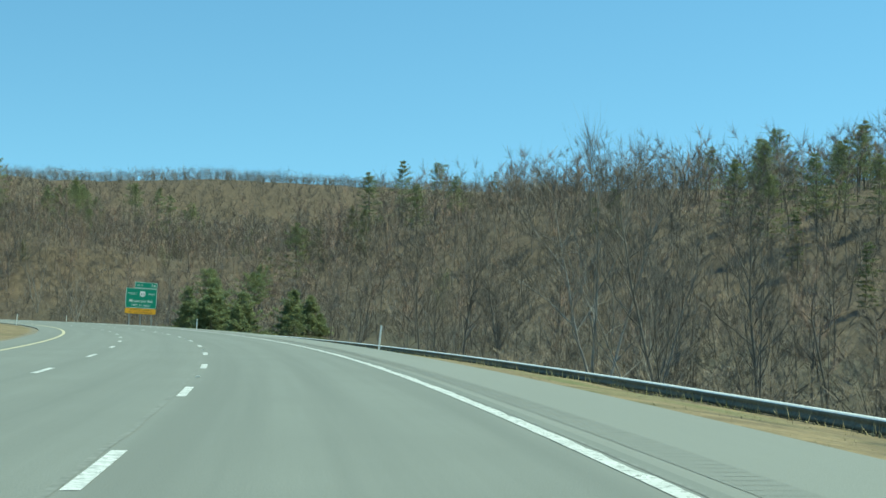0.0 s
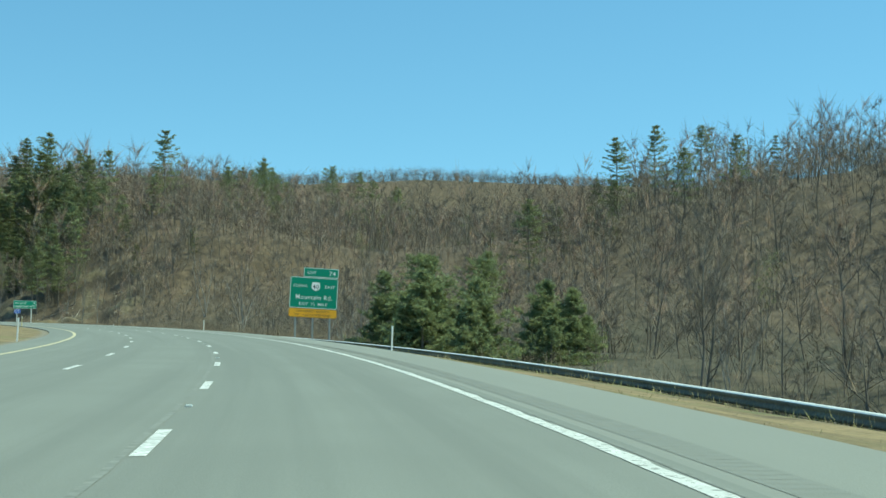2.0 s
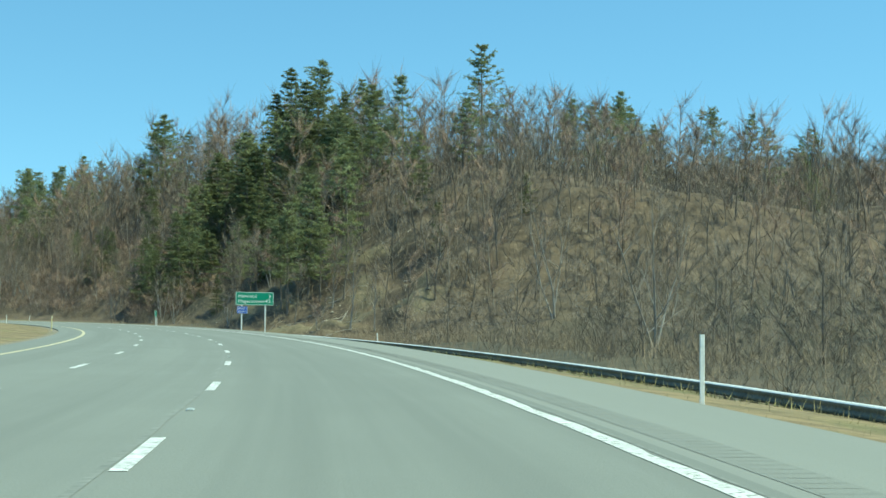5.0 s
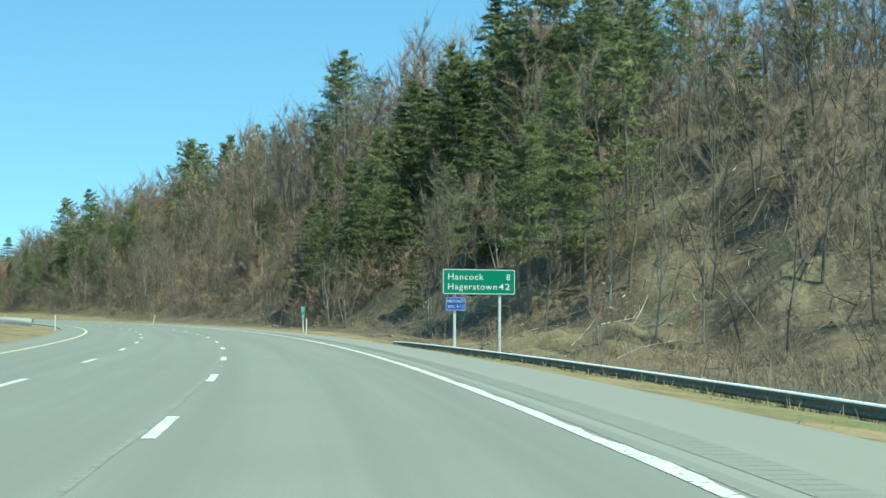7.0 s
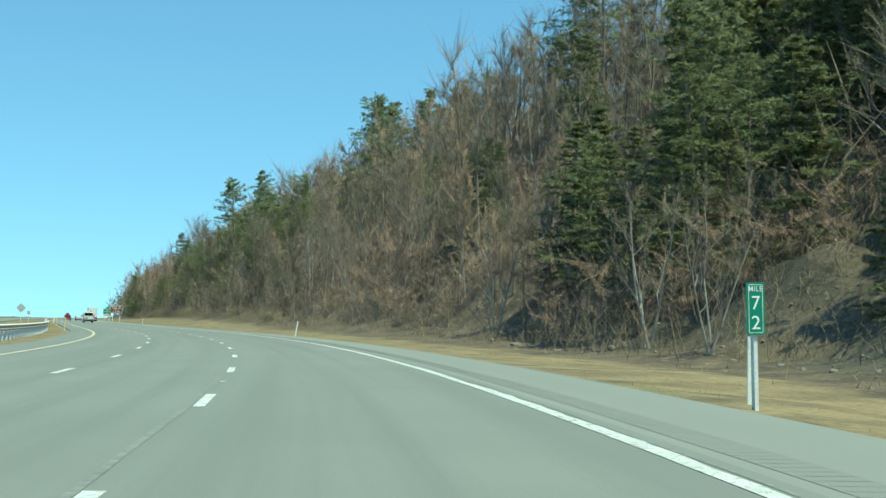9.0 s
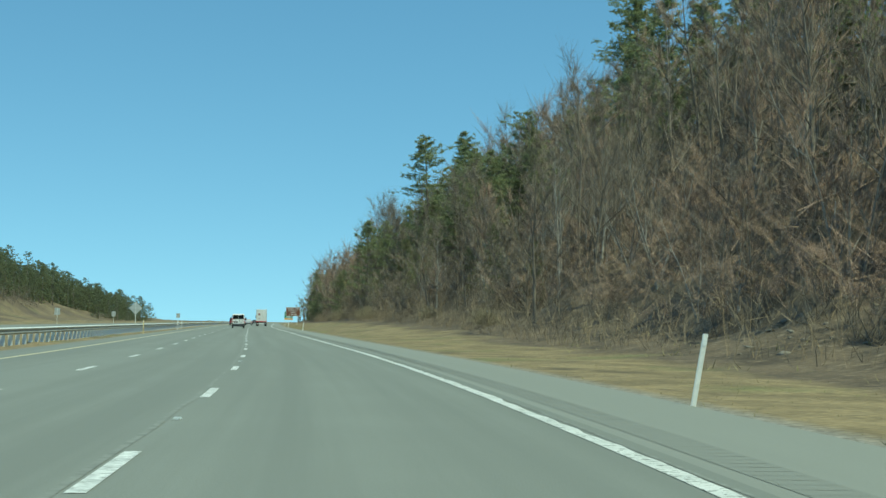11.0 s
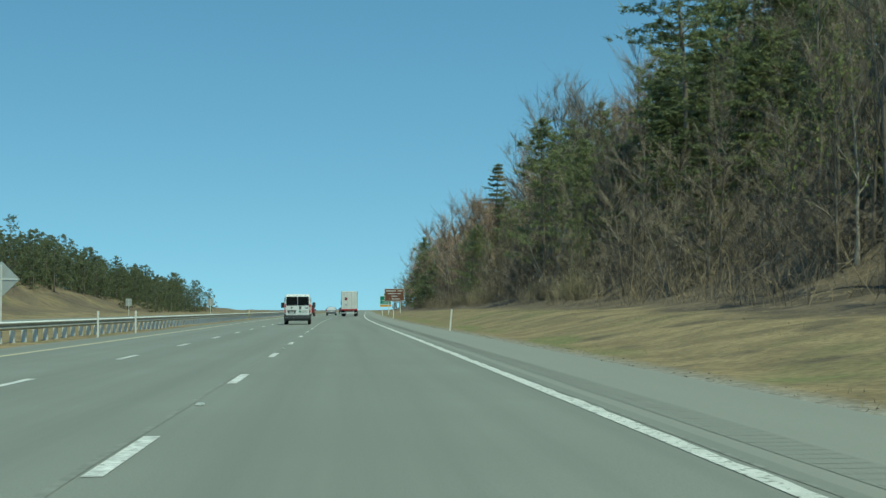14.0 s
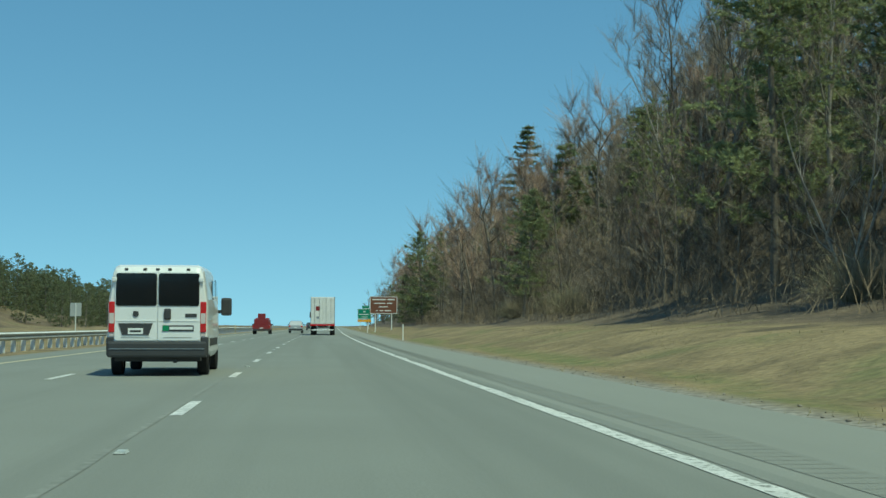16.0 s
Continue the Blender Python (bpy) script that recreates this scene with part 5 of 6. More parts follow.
guardrail("guardrail", -12.4, -60, 356, -1.04, 1, "weathered steel guardrail on the grass verge")
guardrail("median_guardrail", 10.1, 398, 900, 0.0, -1, "galvanised steel guardrail along the median", ends=False, height=0.72, mat=RAIL_GALV)


# ---- delineators and road studs ----
def delineator(s, off, colour, lean, h=1.15):
    d = thing("delineator_post", facing(s, off) @ pose(0, 0, 0, lean * 0.3, lean, 0), "slim white roadside marker post in the verge" if colour else "slim yellowish median marker post", "marker post", "marker posts")
    bm = bmesh.new()
    prof = [(-0.042, 0.0), (-0.03, 0.012), (0.03, 0.012), (0.042, 0.0), (0.03, -0.01), (-0.03, -0.01)]
    low = [bm.verts.new((x, y, -0.25)) for x, y in prof]
    top = [bm.verts.new((x, y, h)) for x, y in prof]
    for i in range(6):
        bm.faces.new((low[i], low[(i + 1) % 6], top[(i + 1) % 6], top[i]))
    bm.faces.new(top)
    part("post", bm, MARKER if colour else SIGN_YW, d)
    part("reflector", box((-0.028, -0.016, h - 0.18), (0.028, -0.010, h - 0.06)), SIGN_W, d, "pale reflector")


SIGN_YW = material("pale_yellow_plastic", (0.70, 0.58, 0.30), 0.6, vary=0.1, scale=3, fine=20)
for s, lean in ((50.2, 5), (128.4, 1), (208, 0), (287, -3), (364.6, 0), (440, 9), (520, 2), (608.5, 5), (709, 0), (800, 0)):
    delineator(s, {364.6: -8.9, 520: -17.5, 287: -14.6, 608.5: -7.4, 440: -7.25}.get(s, -7.85), True, lean)
for s, lean in ((55, 0), (138, 2), (221, 0), (296, 0), (371, 0), (458, 2), (540, 0), (596, 0), (607, 0), (690, 4), (780, 0)):
    delineator(s, 8.75, s in (596, 607, 371, 138), lean)

STUD = material("stud_housing", (0.55, 0.57, 0.53), 0.5, 0.3, vary=0.15, scale=4)
STUD_LENS = material("stud_lens", (0.75, 0.78, 0.75), 0.25)


def road_stud(s):
    ob = thing("road_stud", facing(s, 0.0, 0.004, ground=False), "small raised reflective stud set in the lane joint", "road stud", "road studs")
    bm = bmesh.new()
    outline = [(-0.12, 0.0), (-0.08, 0.018), (0.08, 0.018), (0.12, 0.0)]
    a = [bm.verts.new((x * 0.45, -0.12, z)) for x, z in outline]
    b = [bm.verts.new((x * 0.45, 0.12, z)) for x, z in outline]
    for i in range(3):
        bm.faces.new((a[i], a[i + 1], b[i + 1], b[i]))
    bm.faces.new(a), bm.faces.new(b[::-1])
    part("housing", bm, STUD, ob)
    part("lens", box((-0.04, -0.126, 0.002), (0.04, -0.121, 0.016)), STUD_LENS, ob)


STUD_PHASE = 1.6 * DASH_STEP
for i in range(-1, 32):
    road_stud(STUD_PHASE + i * 2 * DASH_STEP)


# ---- road signs ----
def sign_panel(parent, w, h, z, colour, border, r=0.15, t=0.045, x0=0.0, name="panel", y=0.0):
    p = part(name, prism(rounded(w, h, r, x0, z), 0.035), colour, parent)
    p.location.y = y
    part("border", frame_ring(w - 0.06, h - 0.06, max(r - 0.03, 0.02), t, x0 + 0.03, z + 0.03), border, p, "pale border strip")
    return p


def steel_post(parent, x, top, bottom=-1.5, y=0.06, w=0.14, mat=None):
    bm = bmesh.new()
    add_box(bm, (x - w / 2, y, bottom), (x + w / 2, y + 0.012, top))
    add_box(bm, (x - w / 2, y + 0.14, bottom), (x + w / 2, y + 0.152, top))
    add_box(bm, (x - 0.006, y + 0.012, bottom), (x + 0.006, y + 0.14, top))
    return part("post", bm, mat or GALV_POST, parent)


def shield(cx, cz, r):
    """Outline of a route marker shield."""
    half = [(0.0, 0.84), (0.22, 0.93), (0.48, 0.78), (0.62, 0.96), (0.86, 0.70), (0.80, 0.42), (0.94, 0.05), (0.90, -0.32), (0.62, -0.68), (0.30, -0.80), (0.0, -1.0)]
    pts = half + [(-x, z) for x, z in half[-2:0:-1]]
    return [(cx + x * r, cz + z * r) for x, z in reversed(pts)]


def exit_sign():
    x, y = plan(199.0, -14.4)
    g = thing("exit_sign", pose(float(x), float(y), 0, 0, 0, math.degrees(float(heading(199.0)))), "large green exit sign with yellow strip on three steel posts", "road sign")
    main = sign_panel(g, 4.72, 3.0, 2.22, SIGN_G, SIGN_W, 0.22)
    low = sign_panel(g, 4.72, 0.85, 1.36, SIGN_Y, SIGN_K, 0.2, 0.02, name="yellow_panel")
    tab = sign_panel(g, 3.46, 0.93, 5.22, SIGN_G, SIGN_W, 0.12, x0=1.26, name="exit_tab")
    word("lettering", "EXIT", 0.27, 1.62, 5.53, SIGN_W, tab)
    word("number", "74", 0.42, 4.42, 5.46, SIGN_W, tab, "RIGHT", 0.62)
    word("lettering", "SCENIC", 0.26, 0.32, 4.24, SIGN_W, main, width=1.34)
    word("lettering", "EAST", 0.26, 3.42, 4.24, SIGN_W, main, width=0.96)
    word("lettering", "Mountain Rd.", 0.43, 0.56, 3.10, SIGN_W, main, width=3.58)
    word("lettering", "EXIT", 0.27, 0.95, 2.52, SIGN_W, main, width=0.86)
    word("fraction", "\u00bd", 0.36, 2.04, 2.49, SIGN_W, main, width=0.44)
    word("lettering", "MILE", 0.27, 2.78, 2.52, SIGN_W, main, width=0.92)
    word("lettering", "NO DIRECT RETURN", 0.19, 0.76, 1.87, SIGN_K, low, width=3.15)
    word("lettering", "TO   I 68 EASTBOUND", 0.19, 0.56, 1.51, SIGN_K, low, width=3.55)
    s = part("route_shield", prism(shield(2.52, 4.36, 0.46), 0.006), SIGN_W, main, "white route shield")
    s.location.y = -0.012
    word("number", "40", 0.42, 2.52, 4.13, SIGN_K, s, "CENTER", 0.62)
    for p in (main, low, tab):      # the boards hang a little crooked on their posts
        p.rotation_euler.y = radians(2.2)
        p.location.x, p.location.z = -0.13, 0.09
    for px in (0.62, 2.32, 4.0):
        steel_post(g, px, 5.0, -2.6, mat=STEEL)


def distance_sign():
    x, y = plan(344.0, -13.9)
    g = thing("distance_sign", pose(float(x), float(y), 0, 0, 0, math.degrees(float(heading(344.0))) + 2), "green sign with two town distances on two steel posts", "road sign")
    p = sign_panel(g, 4.5, 1.52, 2.48, SIGN_G, SIGN_W, 0.12, 0.04)
    word("lettering", "Hancock", 0.36, 0.30, 3.36, SIGN_W, p, width=2.18)
    word("number", "8", 0.36, 4.18, 3.36, SIGN_W, p, "RIGHT")
    word("lettering", "Hagerstown", 0.36, 0.30, 2.78, SIGN_W, p, width=3.0)
    word("number", "42", 0.36, 4.18, 2.78, SIGN_W, p, "RIGHT", 0.7)
    steel_post(g, 0.78, 3.8, -2.0)
    steel_post(g, 3.56, 3.8, -2.2)
    e = thing("emergency_sign", pose(float(x), float(y), 0, 0, 0, math.degrees(float(heading(344.0))) + 2) @ pose(0.2, 0.0, 0), "small blue emergency call sign on the sign post", "road sign")
    q = sign_panel(e, 1.22, 0.80, 1.52, SIGN_B, SIGN_W, 0.05, 0.02)
    word("lettering", "EMERGENCY", 0.17, 0.10, 2.0, SIGN_W, q, width=1.02)
    word("lettering", "DIAL 9-1-1", 0.17, 0.14, 1.68, SIGN_W, q, width=0.92)
    part("bracket", box((0.53, 0.035, 1.7), (0.63, 0.06, 2.2)), GALV_POST, e)


def mile_marker():
    g = thing("mile_marker", facing(362.8, -8.4), "tall narrow green mile marker on a galvanised post", "road sign")
    g.matrix_basis = g.matrix_basis @ pose(0, 0, 0, 0, -1.5, 0)
    p = sign_panel(g, 0.29, 0.82, 1.18, SIGN_G, SIGN_W, 0.03, 0.008, x0=-0.145)
    word("lettering", "MILE", 0.085, 0, 1.86, SIGN_W, p, "CENTER", 0.22)
    word("number", "7", 0.21, 0, 1.58, SIGN_W, p, "CENTER", 0.135)
    word("number", "2", 0.21, 0, 1.27, SIGN_W, p, "CENTER", 0.135)
    steel_post(g, 0.0, 1.95, -0.3, 0.04, 0.06)


def bars(parent, rows, mat):
    """Plain bars for writing that cannot be read."""
    for x0, x1, z0, z1 in rows:
        z0, z1 = z0 + 0.2 * (z1 - z0), z1 - 0.2 * (z1 - z0)
        part("lettering_bar", box((x0, -0.010, z0), (x1, -0.005, z1)), mat, parent)


def brown_sign():
    x, y = plan(806.0, -8.3)
    g = thing("brown_sign", pose(float(x), float(y), 0.2, 0, 0, math.degrees(float(heading(806.0)))), "brown information sign with pale writing on two posts", "road sign")
    p = sign_panel(g, 3.9, 2.5, 2.45, SIGN_N, SIGN_W, 0.15, 0.07)
    bars(p, [(0.35, 2.3, 4.36, 4.62), (2.5, 3.5, 4.36, 4.62), (0.6, 2.2, 3.86, 4.06), (2.4, 3.2, 3.86, 4.06), (1.3, 2.6, 3.36, 3.56), (0.9, 1.1, 2.82, 3.04), (1.4, 1.9, 2.82, 3.04), (2.1, 3.0, 2.82, 3.04)], SIGN_W)
    for px in (0.8, 3.1):
        steel_post(g, px, 4.6, -1.2)
    x, y = plan(925.0, -8.6)
    h = thing("far_exit_sign", pose(float(x), float(y), 0.2, 0, 0, math.degrees(float(heading(925.0)))), "green exit sign with a yellow strip beside the road", "road sign")
    p = sign_panel(h, 3.1, 2.3, 2.3, SIGN_G, SIGN_W, 0.15, 0.06)
    sign_panel(h, 3.1, 0.6, 1.6, SIGN_Y, SIGN_K, 0.1, 0.02, name="yellow_panel")
    sign_panel(h, 1.7, 0.7, 4.64, SIGN_G, SIGN_W, 0.1, 0.04, x0=1.0, name="exit_tab")
    bars(p, [(0.4, 2.6, 3.2, 3.45), (0.8, 2.3, 2.65, 2.85), (1.3, 1.8, 3.75, 4.2)], SIGN_W)
    for px in (0.6, 2.5):
        steel_post(h, px, 4.4, -1.2)


def sign_backs():
    g = thing("warning_sign_back", facing(603.0, 14.5), "bare metal back of a diamond warning sign on one post", "road sign")
    z, r = 2.62, 0.86
    part("panel", prism([(0, z - r), (r, z), (0, z + r), (-r, z)], 0.02), ALU, g)
    bm = box((-0.75, -0.03, z - 0.03), (0.75, -0.005, z + 0.03))
    part("stiffener", bm, GALV_POST, g)
    part("post", box((-0.04, -0.07, -0.4), (0.04, -0.03, 3.3), 0.008), GALV_POST, g)
    for s, off, w, h in ((668, 33.2, 0.95, 1.2), (760, 33.4, 0.95, 1.2), (706, 14.6, 0.75, 0.9)):
        b = thing("sign_back", facing(s, off), "pale metal back of a rectangular sign on a post", "road sign", "sign backs")
        part("panel", prism(rounded(w, h, 0.05, -w / 2, 1.6), 0.015), ALU, b)
        part("post", box((-0.035, -0.06, -0.4), (0.035, -0.01, 1.6 + h), 0.006), GALV_POST, b)


exit_sign()
distance_sign()
mile_marker()
brown_sign()
sign_backs()

# ---- vehicles ----
VAN_W = material("white_van_paint", (0.80, 0.81, 0.80), 0.35, vary=0.03, scale=1.5, coat=0.5)
TRAILER_W = material("white_trailer_paint", (0.74, 0.74, 0.71), 0.5, vary=0.1, scale=1.2, fine=6)
PLASTIC = material("dark_grey_plastic", (0.045, 0.047, 0.05), 0.6, vary=0.12, scale=3)
TYRE = material("tyre_rubber", (0.02, 0.02, 0.021), 0.85, vary=0.2, scale=5)
RIM = material("wheel_rim", (0.45, 0.46, 0.46), 0.35, 0.8, vary=0.15, scale=5)
TINT = material("tinted_glass", (0.008, 0.010, 0.012), 0.06, vary=0.05, scale=1, coat=0.5)
LAMP_R = material("red_tail_lens", (0.55, 0.015, 0.02), 0.2, vary=0.1, scale=6, coat=0.6)
LAMP_C = material("clear_tail_lens", (0.62, 0.55, 0.53), 0.2, vary=0.1, scale=6, coat=0.6)
RED_P = material("dark_red_paint", (0.22, 0.02, 0.022), 0.4, vary=0.12, scale=2, coat=0.4)
SILVER_P = material("silver_paint", (0.48, 0.49, 0.50), 0.35, 0.4, vary=0.06, scale=2, coat=0.5)
DARK_P = material("dark_blue_paint", (0.03, 0.035, 0.045), 0.35, vary=0.08, scale=2, coat=0.5)
STICKER = material("green_sticker", (0.02, 0.24, 0.10), 0.5, vary=0.05, scale=3)


def loft(sections, mat_bevel=0.0, closed_ends=True):
    """A skin over cross sections: rows of (y, outline of (x, z))."""
    bm = bmesh.new()
    rings = [[bm.verts.new((x, y, z)) for x, z in o] for y, o in sections]
    n = len(rings[0])
    for a, b in zip(rings, rings[1:]):
        for i in range(n):
            bm.faces.new((a[i], b[i], b[(i + 1) % n], a[(i + 1) % n]))
    if closed_ends:
        bm.faces.new(rings[0])
        bm.faces.new(rings[-1][::-1])
    bmesh.ops.recalc_face_normals(bm, faces=bm.faces)
    return bm


def hull(hw_low, hw_belt, hw_top, z0, zb, z1, r=0.1):
    """A vehicle's cross section, leaning in above the belt, with rounded roof edges."""
    right = [(hw_low * 0.94, z0), (hw_low, z0 + 0.12), (hw_belt, zb * 0.6 + z0 * 0.4), (hw_belt, zb), (hw_top + (hw_belt - hw_top) * 0.25, zb + (z1 - zb) * 0.72), (hw_top, z1 - r), (hw_top - r * 0.4, z1 - r * 0.3), (hw_top - r * 1.1, z1)]
    return right + [(-x, z) for x, z in reversed(right)]


def wheel(parent, x, y, r, w, side):
    t = part("wheel", None or bpy.data.meshes.new("wheel"), None, parent)
    bm = bmesh.new()
    prof = [(r * 0.60, -w * 0.5), (r * 0.92, -w * 0.5), (r, -w * 0.34), (r, w * 0.34), (r * 0.92, w * 0.5), (r * 0.60, w * 0.5)]
    n = 22
    rings = [[bm.verts.new((h, q * math.cos(a), q * math.sin(a))) for q, h in prof] for a in [2 * math.pi * i / n for i in range(n)]]
    for i in range(n):
        a, b = rings[i], rings[(i + 1) % n]
        for j in range(5):
            bm.faces.new((a[j], a[j + 1], b[j + 1], b[j]))
    bmesh.ops.recalc_face_normals(bm, faces=bm.faces)
    bm.to_mesh(t.data)
    bm.free()
    t.data.materials.append(TYRE)
    t.name = "tyre"
    t.location = (x, y, r)
    hub = bmesh.new()
    bmesh.ops.create_cone(hub, cap_ends=True, segments=18, radius1=r * 0.61, radius2=r * 0.5, depth=w * 0.8, matrix=Euler((0, math.pi / 2 * side, 0)).to_matrix().to_4x4())
    part("rim", hub, RIM, t)
    return t


def van():
    g = thing("white_van", facing(638.6, 1.52, 0, 1.0, ground=False), "white cargo van with dark rear windows driving ahead", "van")
    secs = []
    for y, hw, z0, zb, z1, top in ((0.0, 0.95, 0.42, 1.42, 2.10, 0.86), (0.05, 0.985, 0.40, 1.42, 2.20, 0.885), (0.25, 1.0, 0.38, 1.42, 2.25, 0.90), (1.6, 1.015, 0.36, 1.42, 2.27, 0.91), (3.5, 1.015, 0.36, 1.42, 2.26, 0.91), (3.95, 1.01, 0.36, 1.42, 2.18, 0.88), (4.55, 1.0, 0.36, 1.36, 1.72, 0.82), (4.85, 0.97, 0.36, 1.15, 1.36, 0.78), (5.3, 0.90, 0.38, 0.9, 1.1, 0.72), (5.42, 0.80, 0.42, 0.75, 0.95, 0.62)):
        secs.append((y, hull(hw, hw, top, z0, zb, z1, 0.11)))
    body = part("body", loft(secs), VAN_W, g, smooth=False)
    for side, nm in ((-1, "rear_door"), (1, "rear_door")):
        x0, x1 = sorted((side * 0.012, side * 0.845))
        door = part(nm, prism(rounded(x1 - x0, 1.36, 0.05, x0, 0.72), 0.03), VAN_W, g)
        door.location.y = -0.028
        wx0, wx1 = sorted((side * 0.018, side * 0.825))
        win = part("rear_window", prism(rounded(wx1 - wx0, 0.655, 0.045, wx0, 1.415), 0.012), TINT, door, "dark tinted glass")
        win.location.y = -0.012
        part("crease", box((x0 + 0.02, -0.008, 1.10), (x1 - 0.02, 0.004, 1.125), 0.003), VAN_W, door)
        hx = side * 0.86
        part("hinge", box((hx - 0.05, -0.035, 1.90), (hx + 0.05, 0.02, 1.99), 0.018), VAN_W, door)
        lamp = part("tail_light", box((side * 0.905 - 0.062, -0.03, 0.88), (side * 0.905 + 0.062, 0.08, 1.50), 0.02), LAMP_R, g, "red tail light with a clear middle")
        part("clear_lens", box((side * 0.905 - 0.05, -0.036, 1.06), (side * 0.905 + 0.05, -0.028, 1.27), 0.004), LAMP_C, lamp)
        part("reflector", box((side * 0.905 - 0.05, -0.012, 0.80), (side * 0.905 + 0.05, 0.05, 0.875), 0.006), LAMP_C, g)
        part("corner_trim", box((side * 0.93 - 0.075, -0.022, 0.42), (side * 0.93 + 0.075, 0.30, 0.79), 0.025), PLASTIC, g)
        part("side_moulding", box((side * 1.012 - 0.012, 0.75, 0.60), (side * 1.012 + 0.012, 3.6, 0.76), 0.006), PLASTIC, g)
        part("door_window", prism([(3.05, 1.46), (3.85, 1.46), (4.25, 1.50), (3.75, 2.0), (3.05, 2.03)], 0.02), TINT, g).matrix_basis = Matrix.Translation((side * 0.985 + (0.01 if side > 0 else -0.012), 0, 0)) @ pose(0, 0, 0, 0, 0, 90)
        part("side_window", prism(rounded(1.1, 0.5, 0.06, 1.8, 1.48), 0.02), TINT, g).matrix_basis = Matrix.Translation((side * 0.985 + (0.01 if side > 0 else -0.012), 0, 0)) @ pose(0, 0, 0, 0, 0, 90)
        mir = part("side_mirror", box((side * 1.20 - 0.12, 3.95, 1.25), (side * 1.20 + 0.12, 4.12, 1.66), 0.05), PLASTIC, g)
        part("mirror_arm", box((min(side * 0.98, side * 1.12), 4.0, 1.3), (max(side * 0.98, side * 1.12), 4.07, 1.38), 0.01), PLASTIC, mir)
        wheel(g, side * 0.87, 0.95, 0.345, 0.23, side)
        wheel(g, side * 0.87, 4.42, 0.345, 0.23, side)
    bumper = part("bumper", box((-0.98, -0.10, 0.38), (0.98, 0.12, 0.70), 0.045), PLASTIC, g, "dark grey plastic bumper")
    part("step_line", box((-0.94, -0.112, 0.545), (0.94, -0.098, 0.56)), RIM, bumper)
    part("plate_recess", prism([(-0.77, 1.065), (-0.69, 0.83), (-0.17, 0.83), (-0.09, 1.065)], 0.012), PLASTIC, g).location.y = -0.042
    plate = part("number_plate", box((-0.58, -0.05, 0.845), (-0.28, -0.042, 0.965), 0.004), SIGN_W, g)
    part("plate_bar", box((-0.54, -0.0525, 0.885), (-0.32, -0.0495, 0.925)), PLASTIC, plate)
    part("badge", prism(shield(-0.43, 1.25, 0.065), 0.01), PLASTIC, g).location.y = -0.042
    part("door_handle", box((0.13, -0.065, 1.14), (0.265, -0.03, 1.36), 0.03), PLASTIC, g, "black door handle")
    part("emblem", box((0.55, -0.042, 1.19), (0.78, -0.03, 1.26), 0.004), PLASTIC, g)
    st = part("sticker", box((0.10, -0.040, 0.905), (0.72, -0.029, 1.025), 0.003), PLASTIC, g, "dark and green company strip")
    part("sticker_bar", box((0.24, -0.0425, 0.94), (0.70, -0.0395, 0.995)), SIGN_W, st)
    part("sticker_patch", box((0.105, -0.0425, 0.91), (0.225, -0.0395, 1.02)), STICKER, st)
    part("writing_bar", box((0.12, -0.032, 0.77), (0.68, -0.029, 0.79)), ALU, g)
    part("writing_bar", box((-0.72, -0.032, 0.77), (-0.15, -0.029, 0.79)), ALU, g)
    for x in (-0.63, -0.26, -0.01, 0.23, 0.60):
        part("roof_light", box((x - 0.035, 0.0, 2.125), (x + 0.035, 0.09, 2.175), 0.012), PLASTIC, g)
    under = bmesh.new()
    add_box(under, (-0.85, 0.1, 0.30), (0.85, 5.0, 0.44))
    add_rod(under, (-0.8, 0.95, 0.33), (0.8, 0.95, 0.33), 0.06)
    add_rod(under, (0.35, -0.02, 0.30), (0.35, 1.2, 0.30), 0.035)
    part("underbody", under, PLASTIC, g)


